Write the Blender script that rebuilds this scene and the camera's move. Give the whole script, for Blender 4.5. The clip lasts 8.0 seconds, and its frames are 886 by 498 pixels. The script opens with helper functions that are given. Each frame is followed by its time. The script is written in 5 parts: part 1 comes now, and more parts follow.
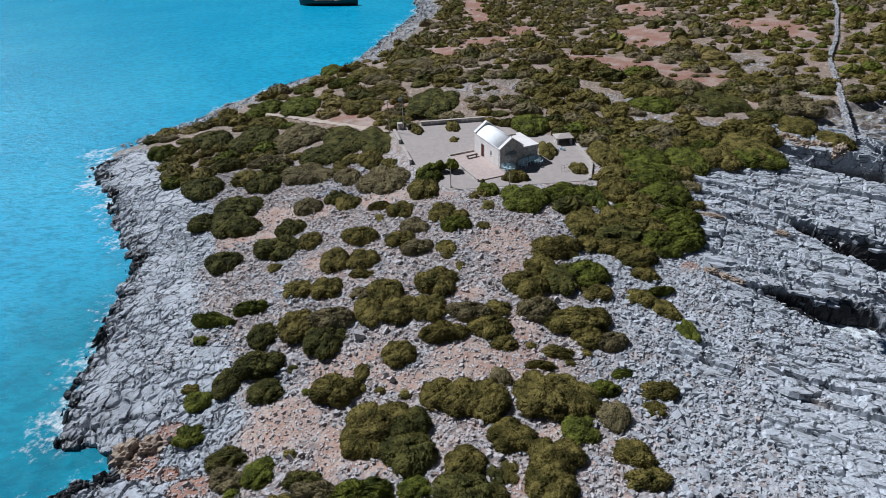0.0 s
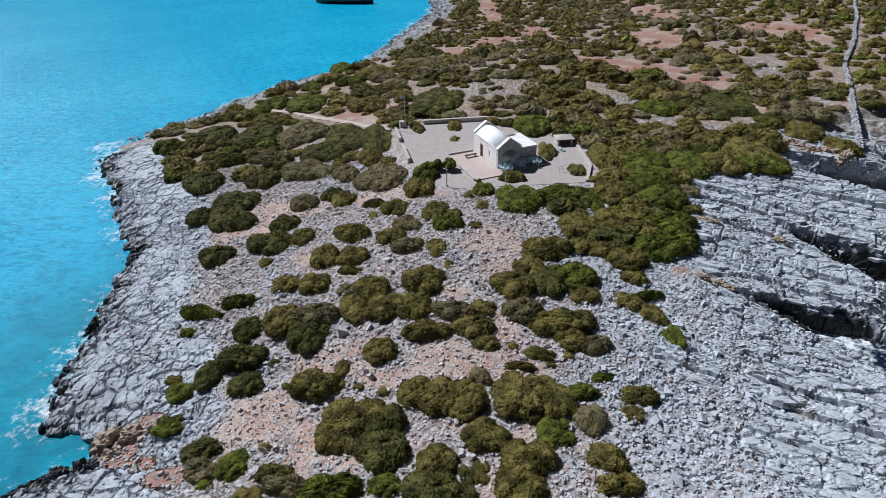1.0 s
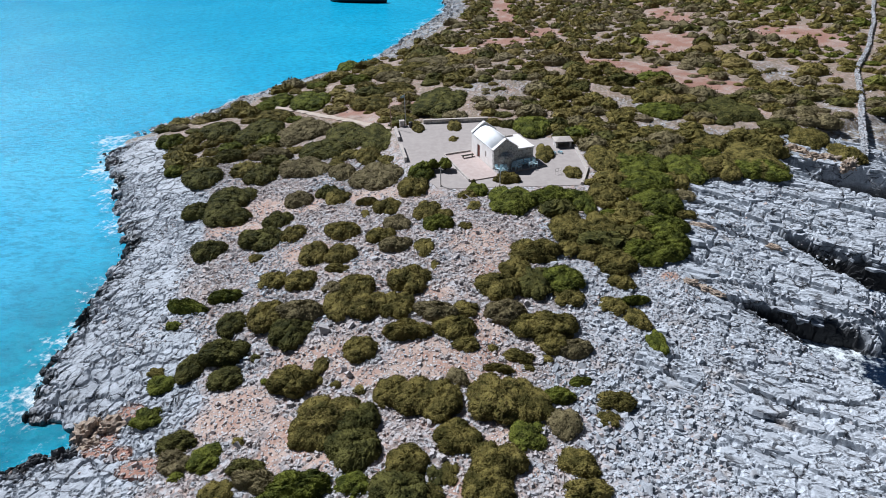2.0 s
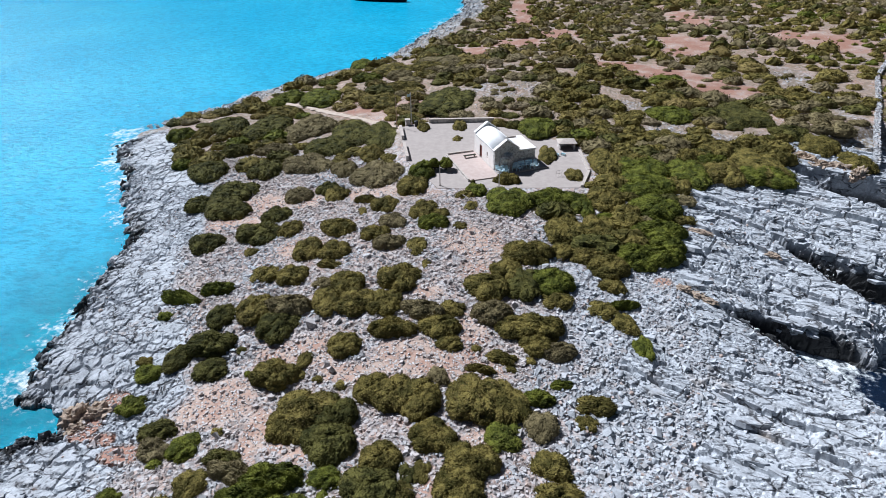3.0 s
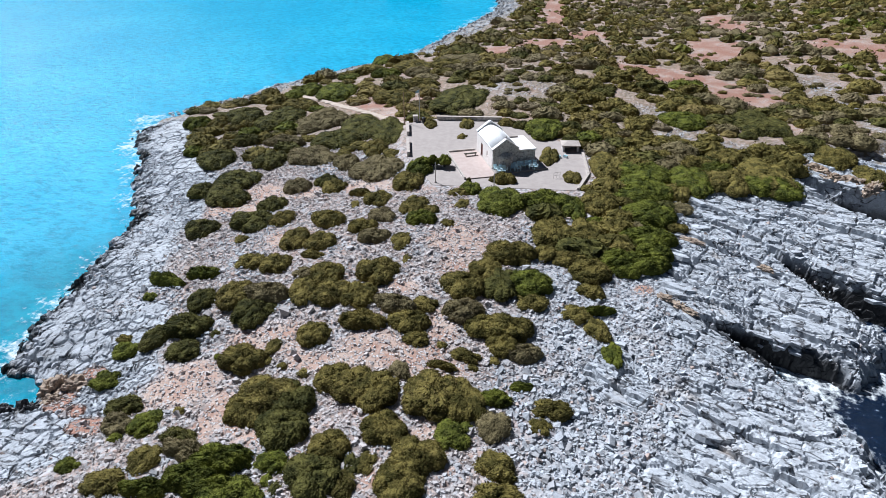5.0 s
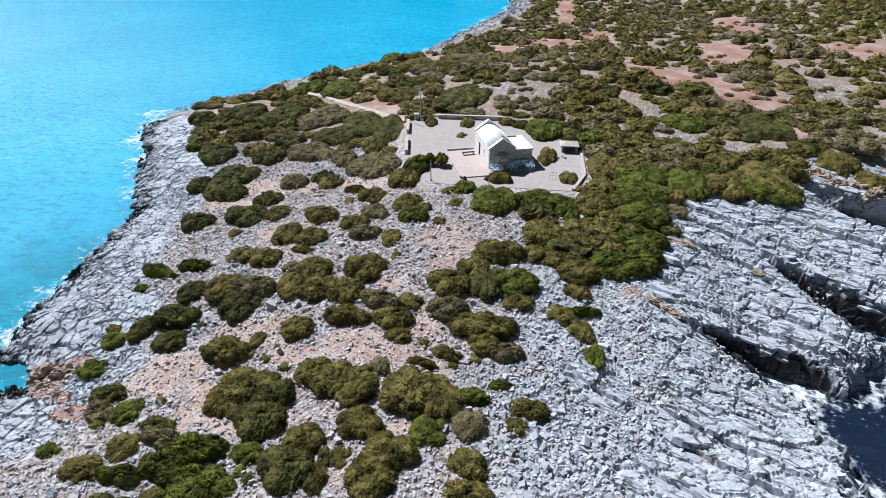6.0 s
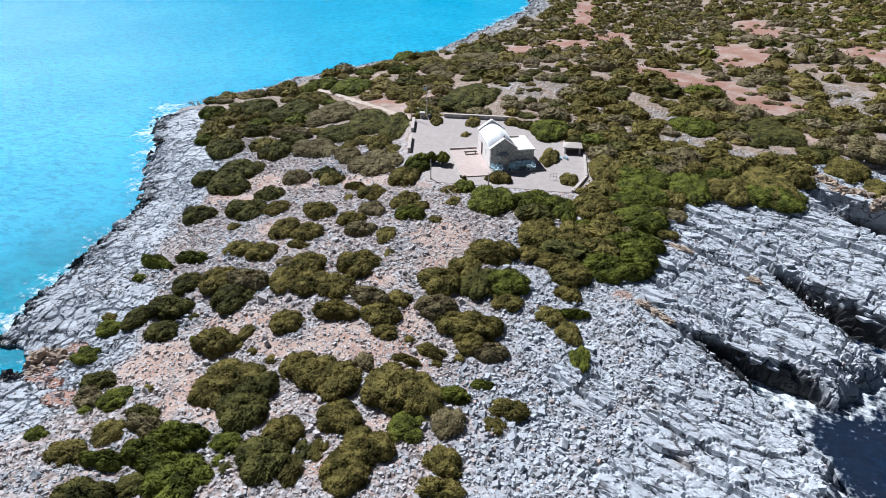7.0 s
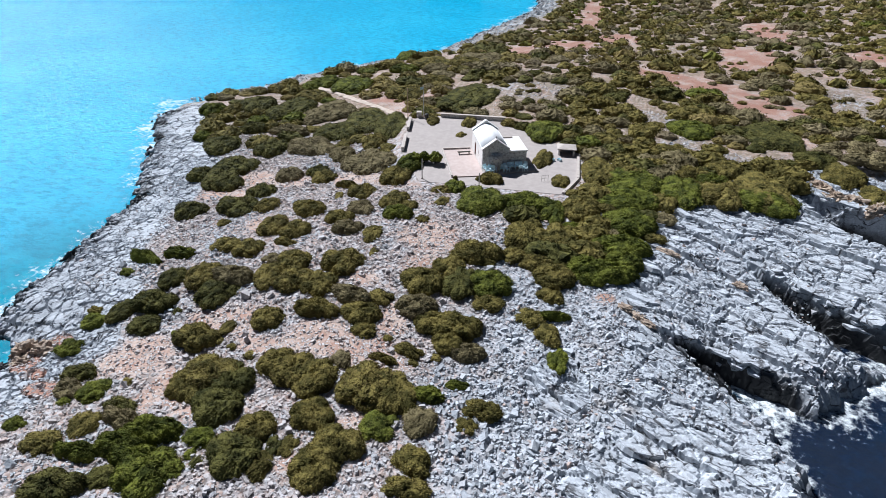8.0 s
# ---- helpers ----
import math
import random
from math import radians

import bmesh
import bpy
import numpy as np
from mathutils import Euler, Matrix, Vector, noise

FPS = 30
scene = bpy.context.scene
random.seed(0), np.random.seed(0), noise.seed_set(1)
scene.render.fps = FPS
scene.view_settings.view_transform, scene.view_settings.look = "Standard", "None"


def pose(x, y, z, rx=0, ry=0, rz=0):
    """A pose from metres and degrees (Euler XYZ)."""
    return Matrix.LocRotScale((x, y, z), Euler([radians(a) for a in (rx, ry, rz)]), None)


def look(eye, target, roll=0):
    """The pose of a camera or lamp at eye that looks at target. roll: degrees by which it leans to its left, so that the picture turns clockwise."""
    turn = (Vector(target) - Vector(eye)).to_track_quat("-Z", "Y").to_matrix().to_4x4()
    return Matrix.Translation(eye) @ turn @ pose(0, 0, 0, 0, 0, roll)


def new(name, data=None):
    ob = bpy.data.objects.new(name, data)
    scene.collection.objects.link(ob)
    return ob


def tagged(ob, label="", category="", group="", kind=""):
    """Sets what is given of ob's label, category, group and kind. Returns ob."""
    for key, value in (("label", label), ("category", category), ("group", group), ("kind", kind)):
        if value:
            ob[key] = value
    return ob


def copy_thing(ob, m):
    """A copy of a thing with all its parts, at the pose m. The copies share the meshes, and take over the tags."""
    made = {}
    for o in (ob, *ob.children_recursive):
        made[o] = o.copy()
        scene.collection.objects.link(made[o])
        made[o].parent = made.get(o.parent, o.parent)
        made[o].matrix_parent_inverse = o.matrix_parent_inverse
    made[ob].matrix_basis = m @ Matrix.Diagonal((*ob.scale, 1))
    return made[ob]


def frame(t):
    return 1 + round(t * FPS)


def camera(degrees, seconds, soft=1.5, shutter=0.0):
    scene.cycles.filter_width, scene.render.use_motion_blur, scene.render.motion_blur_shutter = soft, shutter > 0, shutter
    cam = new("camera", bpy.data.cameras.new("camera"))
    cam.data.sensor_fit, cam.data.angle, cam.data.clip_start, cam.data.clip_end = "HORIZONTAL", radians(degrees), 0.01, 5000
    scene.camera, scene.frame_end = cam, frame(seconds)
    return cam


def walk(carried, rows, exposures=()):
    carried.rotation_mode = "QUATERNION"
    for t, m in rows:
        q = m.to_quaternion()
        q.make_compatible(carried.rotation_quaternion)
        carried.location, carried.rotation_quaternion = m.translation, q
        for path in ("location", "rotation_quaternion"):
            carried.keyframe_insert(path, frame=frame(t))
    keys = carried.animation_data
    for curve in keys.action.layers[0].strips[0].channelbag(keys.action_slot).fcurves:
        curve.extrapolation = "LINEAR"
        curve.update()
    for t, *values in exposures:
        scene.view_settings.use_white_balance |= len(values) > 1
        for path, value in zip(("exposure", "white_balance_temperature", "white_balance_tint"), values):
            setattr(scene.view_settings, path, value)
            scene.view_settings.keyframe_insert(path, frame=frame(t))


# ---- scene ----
cam = camera(73.7, 8.0, soft=0.75)
PATH = [
    (0, (-8.477, -74.621, 31.671), (-8.507, -72.906, 30.644), -2.0),
    (0.5, (-7.094, -74.608, 31.558), (-7.151, -72.893, 30.53), -1.8),
    (1, (-5.733, -74.579, 31.464), (-5.818, -72.865, 30.438), -1.6),
    (1.5, (-4.37, -74.472, 31.408), (-4.477, -72.758, 30.382), -1.4),
    (3, (-0.156, -74.174, 31.293), (-0.357, -72.468, 30.268), -0.7),
    (3.5, (1.229, -74.049, 31.271), (0.996, -72.348, 30.245), -0.5),
    (4, (2.631, -73.911, 31.274), (2.365, -72.216, 30.246), -0.3),
    (4.5, (3.972, -73.762, 31.231), (3.677, -72.072, 30.203), -0.1),
    (6, (7.847, -73.27, 31.141), (7.48, -71.596, 30.11), 0.4),
    (6.5, (9.097, -73.094, 31.149), (8.701, -71.427, 30.117), 0.6),
    (7, (10.386, -72.838, 31.197), (9.959, -71.18, 30.163), 0.8),
    (7.5, (11.662, -72.518, 31.243), (11.217, -70.866, 30.207), 1.0),
    (8, (12.911, -72.181, 31.321), (12.45, -70.534, 30.285), 1.2),
]
walk(cam, [(t, look(eye, target, roll)) for t, eye, target, roll in PATH],
     exposures=[(0, -0.46, 5500, 10), (1.0, -0.33, 5500, 10), (1.7, -0.19, 5500, 10), (3, 0.02, 5500, 10), (4, 0.07, 5500, 10), (8, 0.12, 5500, 10)])

# ---------------------------------------------------------------- daylight
SUN = Vector((-0.75, 0.50, 1.0)).normalized()
world = bpy.data.worlds.new("sky")
scene.world = world
world.use_nodes = True
wn = world.node_tree.nodes
sky = wn.new("ShaderNodeTexSky")
sky.sky_type, sky.sun_disc = "NISHITA", False
sky.sun_elevation, sky.sun_rotation = math.asin(SUN.z), math.atan2(SUN.x, SUN.y)
sky.dust_density = 0.6
world.node_tree.links.new(sky.outputs[0], wn["Background"].inputs[0])
wn["Background"].inputs[1].default_value = 0.018
lamp = bpy.data.lights.new("sun", "SUN")
lamp.energy, lamp.angle, lamp.color = 6.35, radians(0.53), (1.0, 0.95, 0.88)
sun = new("sun", lamp)
sun.matrix_world = look(SUN * 200, (0, 0, 0))

# ---------------------------------------------------------------- materials
class Nodes:
    """A short way to wire a material."""

    def __init__(self, name):
        self.mat = bpy.data.materials.new(name)
        self.mat.use_nodes = True
        self.tree = self.mat.node_tree
        self.shader = self.tree.nodes["Principled BSDF"]

    def add(self, kind, out=0, **inputs):
        node = self.tree.nodes.new(kind)
        for key, value in inputs.items():
            self.put(node, key, value)
        return node.outputs[out]

    def put(self, node, key, value):
        socket = node.inputs[int(key[1:]) if key[0] == "i" and key[1:].isdigit() else key]
        if hasattr(value, "is_linked"):
            self.tree.links.new(value, socket)
        else:
            socket.default_value = value

    def set(self, **inputs):
        for key, value in inputs.items():
            self.put(self.shader, key.replace("_", " "), value)

    def where(self):
        return self.add("ShaderNodeNewGeometry")

    def noise(self, scale, detail=4.0, rough=0.6, vector=None, out=0):
        node = self.tree.nodes.new("ShaderNodeTexNoise")
        node.inputs["Scale"].default_value = scale
        node.inputs["Detail"].default_value = detail
        node.inputs["Roughness"].default_value = rough
        self.tree.links.new(vector or self.where(), node.inputs["Vector"])
        return node.outputs[out]

    def cracks(self, scale, vector=None):
        node = self.tree.nodes.new("ShaderNodeTexVoronoi")
        node.feature = "DISTANCE_TO_EDGE"
        node.inputs["Scale"].default_value = scale
        self.tree.links.new(vector or self.where(), node.inputs["Vector"])
        return node.outputs[0]

    def ramp(self, value, low, high):
        node = self.tree.nodes.new("ShaderNodeMapRange")
        node.interpolation_type = "SMOOTHSTEP"
        for n, v in ((0, value), (1, low), (2, high)):
            if hasattr(v, "is_linked"):
                self.tree.links.new(v, node.inputs[n])
            else:
                node.inputs[n].default_value = v
        return node.outputs[0]

    def math(self, op, a, b=0.0):
        node = self.tree.nodes.new("ShaderNodeMath")
        node.operation = op
        for n, v in ((0, a), (1, b)):
            if hasattr(v, "is_linked"):
                self.tree.links.new(v, node.inputs[n])
            else:
                node.inputs[n].default_value = v
        return node.outputs[0]

    def mix(self, factor, a, b, mode="MIX"):
        node = self.tree.nodes.new("ShaderNodeMix")
        node.data_type, node.blend_type = "RGBA", mode
        for n, v in ((0, factor), (6, a), (7, b)):
            if hasattr(v, "is_linked"):
                self.tree.links.new(v, node.inputs[n])
            else:
                node.inputs[n].default_value = (*v, 1) if isinstance(v, tuple) else v
        return node.outputs[2]

    def attribute(self, name):
        node = self.tree.nodes.new("ShaderNodeAttribute")
        node.attribute_name = name
        return node.outputs["Fac"]

    def bump(self, height, strength, distance):
        node = self.tree.nodes.new("ShaderNodeBump")
        node.inputs["Strength"].default_value = strength
        node.inputs["Distance"].default_value = distance
        self.tree.links.new(height, node.inputs["Height"])
        self.tree.links.new(node.outputs[0], self.shader.inputs["Normal"])
        return node

    def squeezed(self, turn, along, across):
        """Places turned about the vertical and squeezed along one line."""
        node = self.tree.nodes.new("ShaderNodeMapping")
        node.inputs["Rotation"].default_value = (0, 0, -turn)
        node.inputs["Scale"].default_value = (1 / along, 1 / across, 1 / across)
        self.tree.links.new(self.where(), node.inputs["Vector"])
        return node.outputs[0]


ROCK_LIGHT, ROCK_DARK = (0.60, 0.63, 0.67), (0.44, 0.46, 0.49)


def rock_colour(n, spin=None):
    """Grey limestone with paler faces, darker lichen and a few ochre stains."""
    tone = n.ramp(n.noise(0.9, 6, 0.7), 0.32, 0.68)
    base = n.mix(tone, ROCK_DARK, ROCK_LIGHT)
    base = n.mix(n.math("MULTIPLY", n.ramp(n.noise(7.0, 5, 0.75), 0.5, 0.75), 0.4), base, (0.17, 0.175, 0.19))
    stain = n.math("MULTIPLY", n.ramp(n.noise(0.23, 5, 0.65), 0.60, 0.76), 0.55)
    return n.mix(stain, base, (0.40, 0.30, 0.21))


def make_ground():
    n = Nodes("limestone_and_earth")
    rock = rock_colour(n)
    waver = n.noise(1.1, 4, 0.6, out=1)
    crack = n.cracks(1.25, n.mix(0.30, n.squeezed(STRIKE, 1.9, 1.0), waver))
    fine = n.cracks(4.0, n.mix(0.3, n.where(), waver))
    joint = n.math("MINIMUM", n.ramp(crack, 0.015, 0.070), n.ramp(fine, -0.05, 0.05))
    joint = n.math("MAXIMUM", joint, n.math("MULTIPLY", n.ramp(n.noise(0.8, 4, 0.6), 0.42, 0.57), 0.85))
    rock = n.mix(joint, (0.07, 0.07, 0.075), rock)
    stone = n.tree.nodes.new("ShaderNodeTexVoronoi")
    stone.inputs["Scale"].default_value = 3.1
    n.tree.links.new(n.mix(0.25, n.where(), n.noise(1.5, 3, 0.6, out=1)), stone.inputs["Vector"])
    pick = n.add("ShaderNodeSeparateColor", 0, Color=stone.outputs["Color"])
    rock = n.mix(n.math("MULTIPLY", n.ramp(pick, 0.45, 0.0), 0.35), rock, (0.22, 0.225, 0.24))
    gravel = n.noise(5.5, 5, 0.8)
    earth = n.mix(n.ramp(n.noise(0.5, 5, 0.7), 0.35, 0.65), (0.38, 0.225, 0.165), (0.50, 0.385, 0.32))
    earth = n.mix(n.ramp(gravel, 0.52, 0.66), earth, (0.46, 0.42, 0.39))
    earth = n.mix(n.math("MULTIPLY", n.ramp(n.noise(2.3, 4, 0.7), 0.56, 0.7), 0.6), earth, (0.19, 0.12, 0.085))
    # gravel and fist-sized stones lying on the earth
    pebble = n.tree.nodes.new("ShaderNodeTexVoronoi")
    pebble.inputs["Scale"].default_value = 6.0
    n.tree.links.new(n.mix(0.2, n.where(), n.noise(3.0, 3, 0.6, out=1)), pebble.inputs["Vector"])
    chance = n.add("ShaderNodeSeparateColor", 0, Color=pebble.outputs["Color"])
    lies = n.ramp(n.math("ADD", chance, n.math("MULTIPLY", n.noise(0.7, 3, 0.6), 0.8)), 1.02, 1.14)
    body = n.math("MULTIPLY", lies, n.ramp(pebble.outputs["Distance"], 0.52, 0.40))
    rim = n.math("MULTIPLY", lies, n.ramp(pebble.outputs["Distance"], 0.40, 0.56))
    # contact shade round each stone, painted as a dark rim on the earth
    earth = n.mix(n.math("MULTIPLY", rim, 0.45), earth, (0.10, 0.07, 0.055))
    earth = n.mix(body, earth, n.mix(n.ramp(chance, 0.4, 1.0), (0.44, 0.40, 0.38), (0.58, 0.57, 0.57)))
    rubble = n.mix(n.ramp(gravel, 0.42, 0.62), (0.38, 0.265, 0.215), (0.50, 0.44, 0.41))
    rubble = n.mix(n.math("MULTIPLY", n.ramp(pick, 0.35, 0.85), 0.65), rubble, (0.52, 0.53, 0.55))
    # gaps between the rubble stones darkened in the colour as shade
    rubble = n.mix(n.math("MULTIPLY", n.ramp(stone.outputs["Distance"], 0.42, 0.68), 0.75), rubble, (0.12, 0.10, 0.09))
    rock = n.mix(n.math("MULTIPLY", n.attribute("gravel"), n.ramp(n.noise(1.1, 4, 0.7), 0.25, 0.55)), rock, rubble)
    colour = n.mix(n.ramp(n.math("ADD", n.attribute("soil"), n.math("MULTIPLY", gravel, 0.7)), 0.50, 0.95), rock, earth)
    colour = n.mix(n.math("MULTIPLY", n.attribute("dry"), n.ramp(n.noise(1.4, 5, 0.75), 0.35, 0.6)), colour, (0.21, 0.165, 0.11))
    colour = n.mix(n.math("MULTIPLY", n.attribute("red"), 0.85), colour, n.mix(n.ramp(gravel, 0.4, 0.65), (0.27, 0.125, 0.082), (0.36, 0.20, 0.145)))
    lichen = n.math("MULTIPLY", n.attribute("lichen"), n.math("ADD", 0.18, n.math("MULTIPLY", n.ramp(n.noise(0.5, 5, 0.7), 0.35, 0.65), 0.35)))
    colour = n.mix(lichen, colour, n.mix(joint, (0.09, 0.09, 0.095), (0.27, 0.285, 0.31)))
    # black for sea-soaked rock, and for shade painted into the clefts
    wet_shade = n.attribute("wet_shade")
    colour = n.mix(wet_shade, colour, (0.035, 0.035, 0.036))
    n.set(Base_Color=colour, Roughness=n.ramp(wet_shade, 1.6, -0.6))
    n.shader.inputs["Specular IOR Level"].default_value = 0.3
    height = n.math("ADD", n.math("MULTIPLY", n.math("MAXIMUM", joint, n.attribute("gravel")), 0.6), n.math("ADD", n.math("MULTIPLY", n.noise(2.6, 7, 0.62), 0.7), n.math("MULTIPLY", n.math("MULTIPLY", body, n.attribute("gravel")), 0.6)))
    n.bump(height, 0.8, 0.10)
    return n.mat


def make_stone(name, warm=0.0, vary=1.0):
    n = Nodes(name)
    rock = rock_colour(n)
    island = n.tree.nodes.new("ShaderNodeNewGeometry").outputs["Random Per Island"]
    lone = n.tree.nodes.new("ShaderNodeObjectInfo").outputs["Random"]
    rand = n.math("FRACT", n.math("ADD", island, lone))
    rock = n.mix(n.math("MULTIPLY", n.ramp(rand, 0.55, 1.0), 0.5 * vary), rock, (0.50, 0.515, 0.54))
    rock = n.mix(n.math("MULTIPLY", n.ramp(rand, 0.40, 0.0), 0.6 * vary), rock, (0.30, 0.28, 0.27))
    rock = n.mix(n.math("MULTIPLY", n.ramp(n.math("FRACT", n.math("MULTIPLY", rand, 7.3)), 0.88, 1.0), 0.7 * vary), rock, (0.45, 0.30, 0.22))
    rock = n.mix(n.math("MULTIPLY", n.attribute("dust"), 0.55), rock, (0.58, 0.475, 0.42))
    rock = n.mix(warm, rock, n.mix(n.ramp(n.noise(2.2, 5, 0.7), 0.4, 0.65), (0.28, 0.19, 0.12), (0.56, 0.43, 0.30)))
    n.set(Base_Color=rock, Roughness=0.88)
    n.shader.inputs["Specular IOR Level"].default_value = 0.25
    n.bump(n.noise(4.0, 8, 0.75), 0.9, 0.12)
    return n.mat


def make_water():
    n = Nodes("sea_water")
    deep, shore = n.attribute("deep"), n.attribute("shore")
    broad = n.ramp(n.noise(0.03, 4, 0.6), 0.3, 0.7)
    sand = n.mix(broad, (0.028, 0.43, 0.70), (0.045, 0.50, 0.76))
    near = n.mix(n.ramp(n.noise(0.10, 5, 0.65), 0.35, 0.65), (0.006, 0.20, 0.29), (0.014, 0.34, 0.48))
    colour = n.mix(n.attribute("reef"), sand, near)
    bottom = n.math("MULTIPLY", n.ramp(n.math("SUBTRACT", n.math("MULTIPLY", n.noise(0.3, 5, 0.7), 8.0), shore), 0.5, 4.0), 0.2)
    colour = n.mix(bottom, colour, (0.006, 0.085, 0.10))
    # ripple streaks: the play of light on small waves, painted into the colour
    colour = n.mix(n.math("MULTIPLY", n.ramp(n.noise(1.2, 6, 0.7, n.squeezed(radians(20), 1.8, 1.0)), 0.42, 0.66), 0.42), colour, (0.0, 0.10, 0.17))
    colour = n.mix(deep, colour, n.mix(n.ramp(n.noise(1.2, 6, 0.7), 0.45, 0.65), (0.0015, 0.009, 0.028), (0.002, 0.016, 0.045)))
    # surf: torn white water against the rocks, thinning to flecks a few metres out
    torn = n.math("ADD", n.noise(1.2, 8, 0.76), n.math("MULTIPLY", n.noise(0.13, 3, 0.5), 0.55))
    torn = n.math("SUBTRACT", torn, n.math("MULTIPLY", shore, n.math("ADD", 0.048, n.math("MULTIPLY", deep, 0.01))))
    torn = n.math("ADD", torn, n.math("MULTIPLY", deep, n.math("MULTIPLY", n.ramp(shore, 2.2, 0.0), 0.07)))
    foam = n.math("MULTIPLY", n.ramp(torn, 0.735, 0.95), n.ramp(shore, 9.0, 4.0))
    colour = n.mix(foam, colour, (0.78, 0.82, 0.83))
    n.shader.inputs["Specular IOR Level"].default_value = 0.4
    n.set(Base_Color=colour, Roughness=n.math("ADD", 0.25, n.math("MULTIPLY", foam, 0.6)), IOR=1.33)
    swell = n.noise(0.35, 3, 0.5, n.squeezed(radians(20), 2.6, 1.0))
    chop = n.noise(2.4, 7, 0.7, n.squeezed(radians(20), 1.8, 1.0))
    height = n.math("ADD", n.math("MULTIPLY", swell, 0.5), n.math("MULTIPLY", chop, 0.85))
    n.bump(height, 0.7, 0.4)
    return n.mat


def make_leaf(name, low, high, dry):
    n = Nodes(name)
    geo = n.tree.nodes.new("ShaderNodeNewGeometry").outputs["Random Per Island"]
    lone = n.tree.nodes.new("ShaderNodeObjectInfo").outputs["Random"]
    patch = n.ramp(n.noise(0.8, 3, 0.6), 0.35, 0.65)
    colour = n.mix(n.math("ADD", n.math("MULTIPLY", geo, 0.26), n.math("MULTIPLY", patch, 0.60)), low, high)
    colour = n.mix(n.math("MULTIPLY", n.ramp(n.math("ADD", geo, n.math("MULTIPLY", lone, 0.5)), 0.95, 1.5), 0.5), colour, dry)
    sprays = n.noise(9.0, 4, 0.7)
    # dips between the sprays get shade painted into the leaf colour
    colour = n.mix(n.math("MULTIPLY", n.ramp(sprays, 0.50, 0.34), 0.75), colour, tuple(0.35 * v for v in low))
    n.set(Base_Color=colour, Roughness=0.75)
    n.bump(sprays, 0.9, 0.10)
    n.shader.inputs["Specular IOR Level"].default_value = 0.08
    return n.mat


def make_plain(name, colour, other, scale=3.0, rough=0.7, relief=0.02, metal=0.0):
    """A material with stains at two sizes and a little relief."""
    n = Nodes(name)
    tone = n.mix(n.ramp(n.noise(scale, 5, 0.65), 0.35, 0.7), colour, other)
    tone = n.mix(n.math("MULTIPLY", n.ramp(n.noise(scale * 0.15, 4, 0.6), 0.45, 0.75), 0.5), tone, other)
    n.set(Base_Color=tone, Roughness=rough, Metallic=metal)
    n.bump(n.noise(scale * 6, 5, 0.6), 0.5, relief)
    return n.mat


STRIKE = radians(-28)
M_GROUND = make_ground()
M_STONE = make_stone("limestone_rubble")
M_OCHRE = make_stone("ochre_conglomerate", 0.85)
M_WATER = make_water()
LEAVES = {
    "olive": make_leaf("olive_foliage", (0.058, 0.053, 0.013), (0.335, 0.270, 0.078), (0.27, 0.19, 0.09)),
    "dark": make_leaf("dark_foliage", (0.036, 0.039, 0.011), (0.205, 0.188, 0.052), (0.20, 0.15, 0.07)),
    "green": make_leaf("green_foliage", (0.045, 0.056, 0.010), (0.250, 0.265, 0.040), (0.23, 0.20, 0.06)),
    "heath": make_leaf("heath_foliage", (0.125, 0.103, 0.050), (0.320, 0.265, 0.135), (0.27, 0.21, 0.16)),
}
# twig colour set extra dark to stand in for shade inside the bushes
M_TWIG = make_plain("twigs_and_inner_shade", (0.030, 0.026, 0.012), (0.016, 0.015, 0.008), 9, 0.9, 0.06)
M_CONCRETE = make_plain("worn_concrete", (0.35, 0.305, 0.28), (0.41, 0.36, 0.33), 1.2, 0.85, 0.01)
M_TERRACE = make_plain("pink_paving", (0.46, 0.36, 0.32), (0.52, 0.43, 0.39), 1.6, 0.8, 0.01)
M_PATH = make_plain("trodden_earth", (0.58, 0.49, 0.41), (0.50, 0.40, 0.32), 1.3, 0.95, 0.05)
M_PLASTER = make_plain("cream_plaster", (0.84, 0.80, 0.765), (0.75, 0.695, 0.65), 1.1, 0.85, 0.02)
M_WHITE = make_plain("whitewash", (0.82, 0.82, 0.82), (0.74, 0.73, 0.72), 1.4, 0.8, 0.015)
M_WETROCK = make_plain("wet_black_rock", (0.045, 0.046, 0.050), (0.022, 0.022, 0.025), 3, 0.45, 0.06)
M_MASON = make_stone("wall_stone", 0.15)
M_COPING = make_plain("pale_coping", (0.52, 0.46, 0.415), (0.43, 0.375, 0.33), 2, 0.85, 0.02)
M_WOOD = make_plain("red_brown_wood", (0.17, 0.045, 0.03), (0.12, 0.035, 0.025), 6, 0.6, 0.01)
M_CHAIR = make_plain("pale_blue_plastic", (0.74, 0.90, 0.95), (0.66, 0.86, 0.93), 4, 0.4, 0.002)
M_BLACK = make_plain("black_plastic", (0.02, 0.02, 0.022), (0.03, 0.03, 0.03), 5, 0.5, 0.004)
M_STEEL = make_plain("weathered_steel", (0.55, 0.53, 0.50), (0.44, 0.41, 0.38), 6, 0.5, 0.003, 0.2)
M_RUST = make_plain("rusty_pole", (0.48, 0.33, 0.22), (0.38, 0.24, 0.15), 6, 0.7, 0.003, 0.1)
M_CLOTH = make_plain("pale_flag_cloth", (0.55, 0.66, 0.66), (0.45, 0.58, 0.62), 3, 0.9, 0.004)
M_HULL = make_plain("black_hull_paint", (0.012, 0.013, 0.016), (0.03, 0.03, 0.034), 0.8, 0.35, 0.005)
M_DECK = make_plain("teak_deck", (0.30, 0.20, 0.12), (0.22, 0.15, 0.09), 4, 0.6, 0.004)
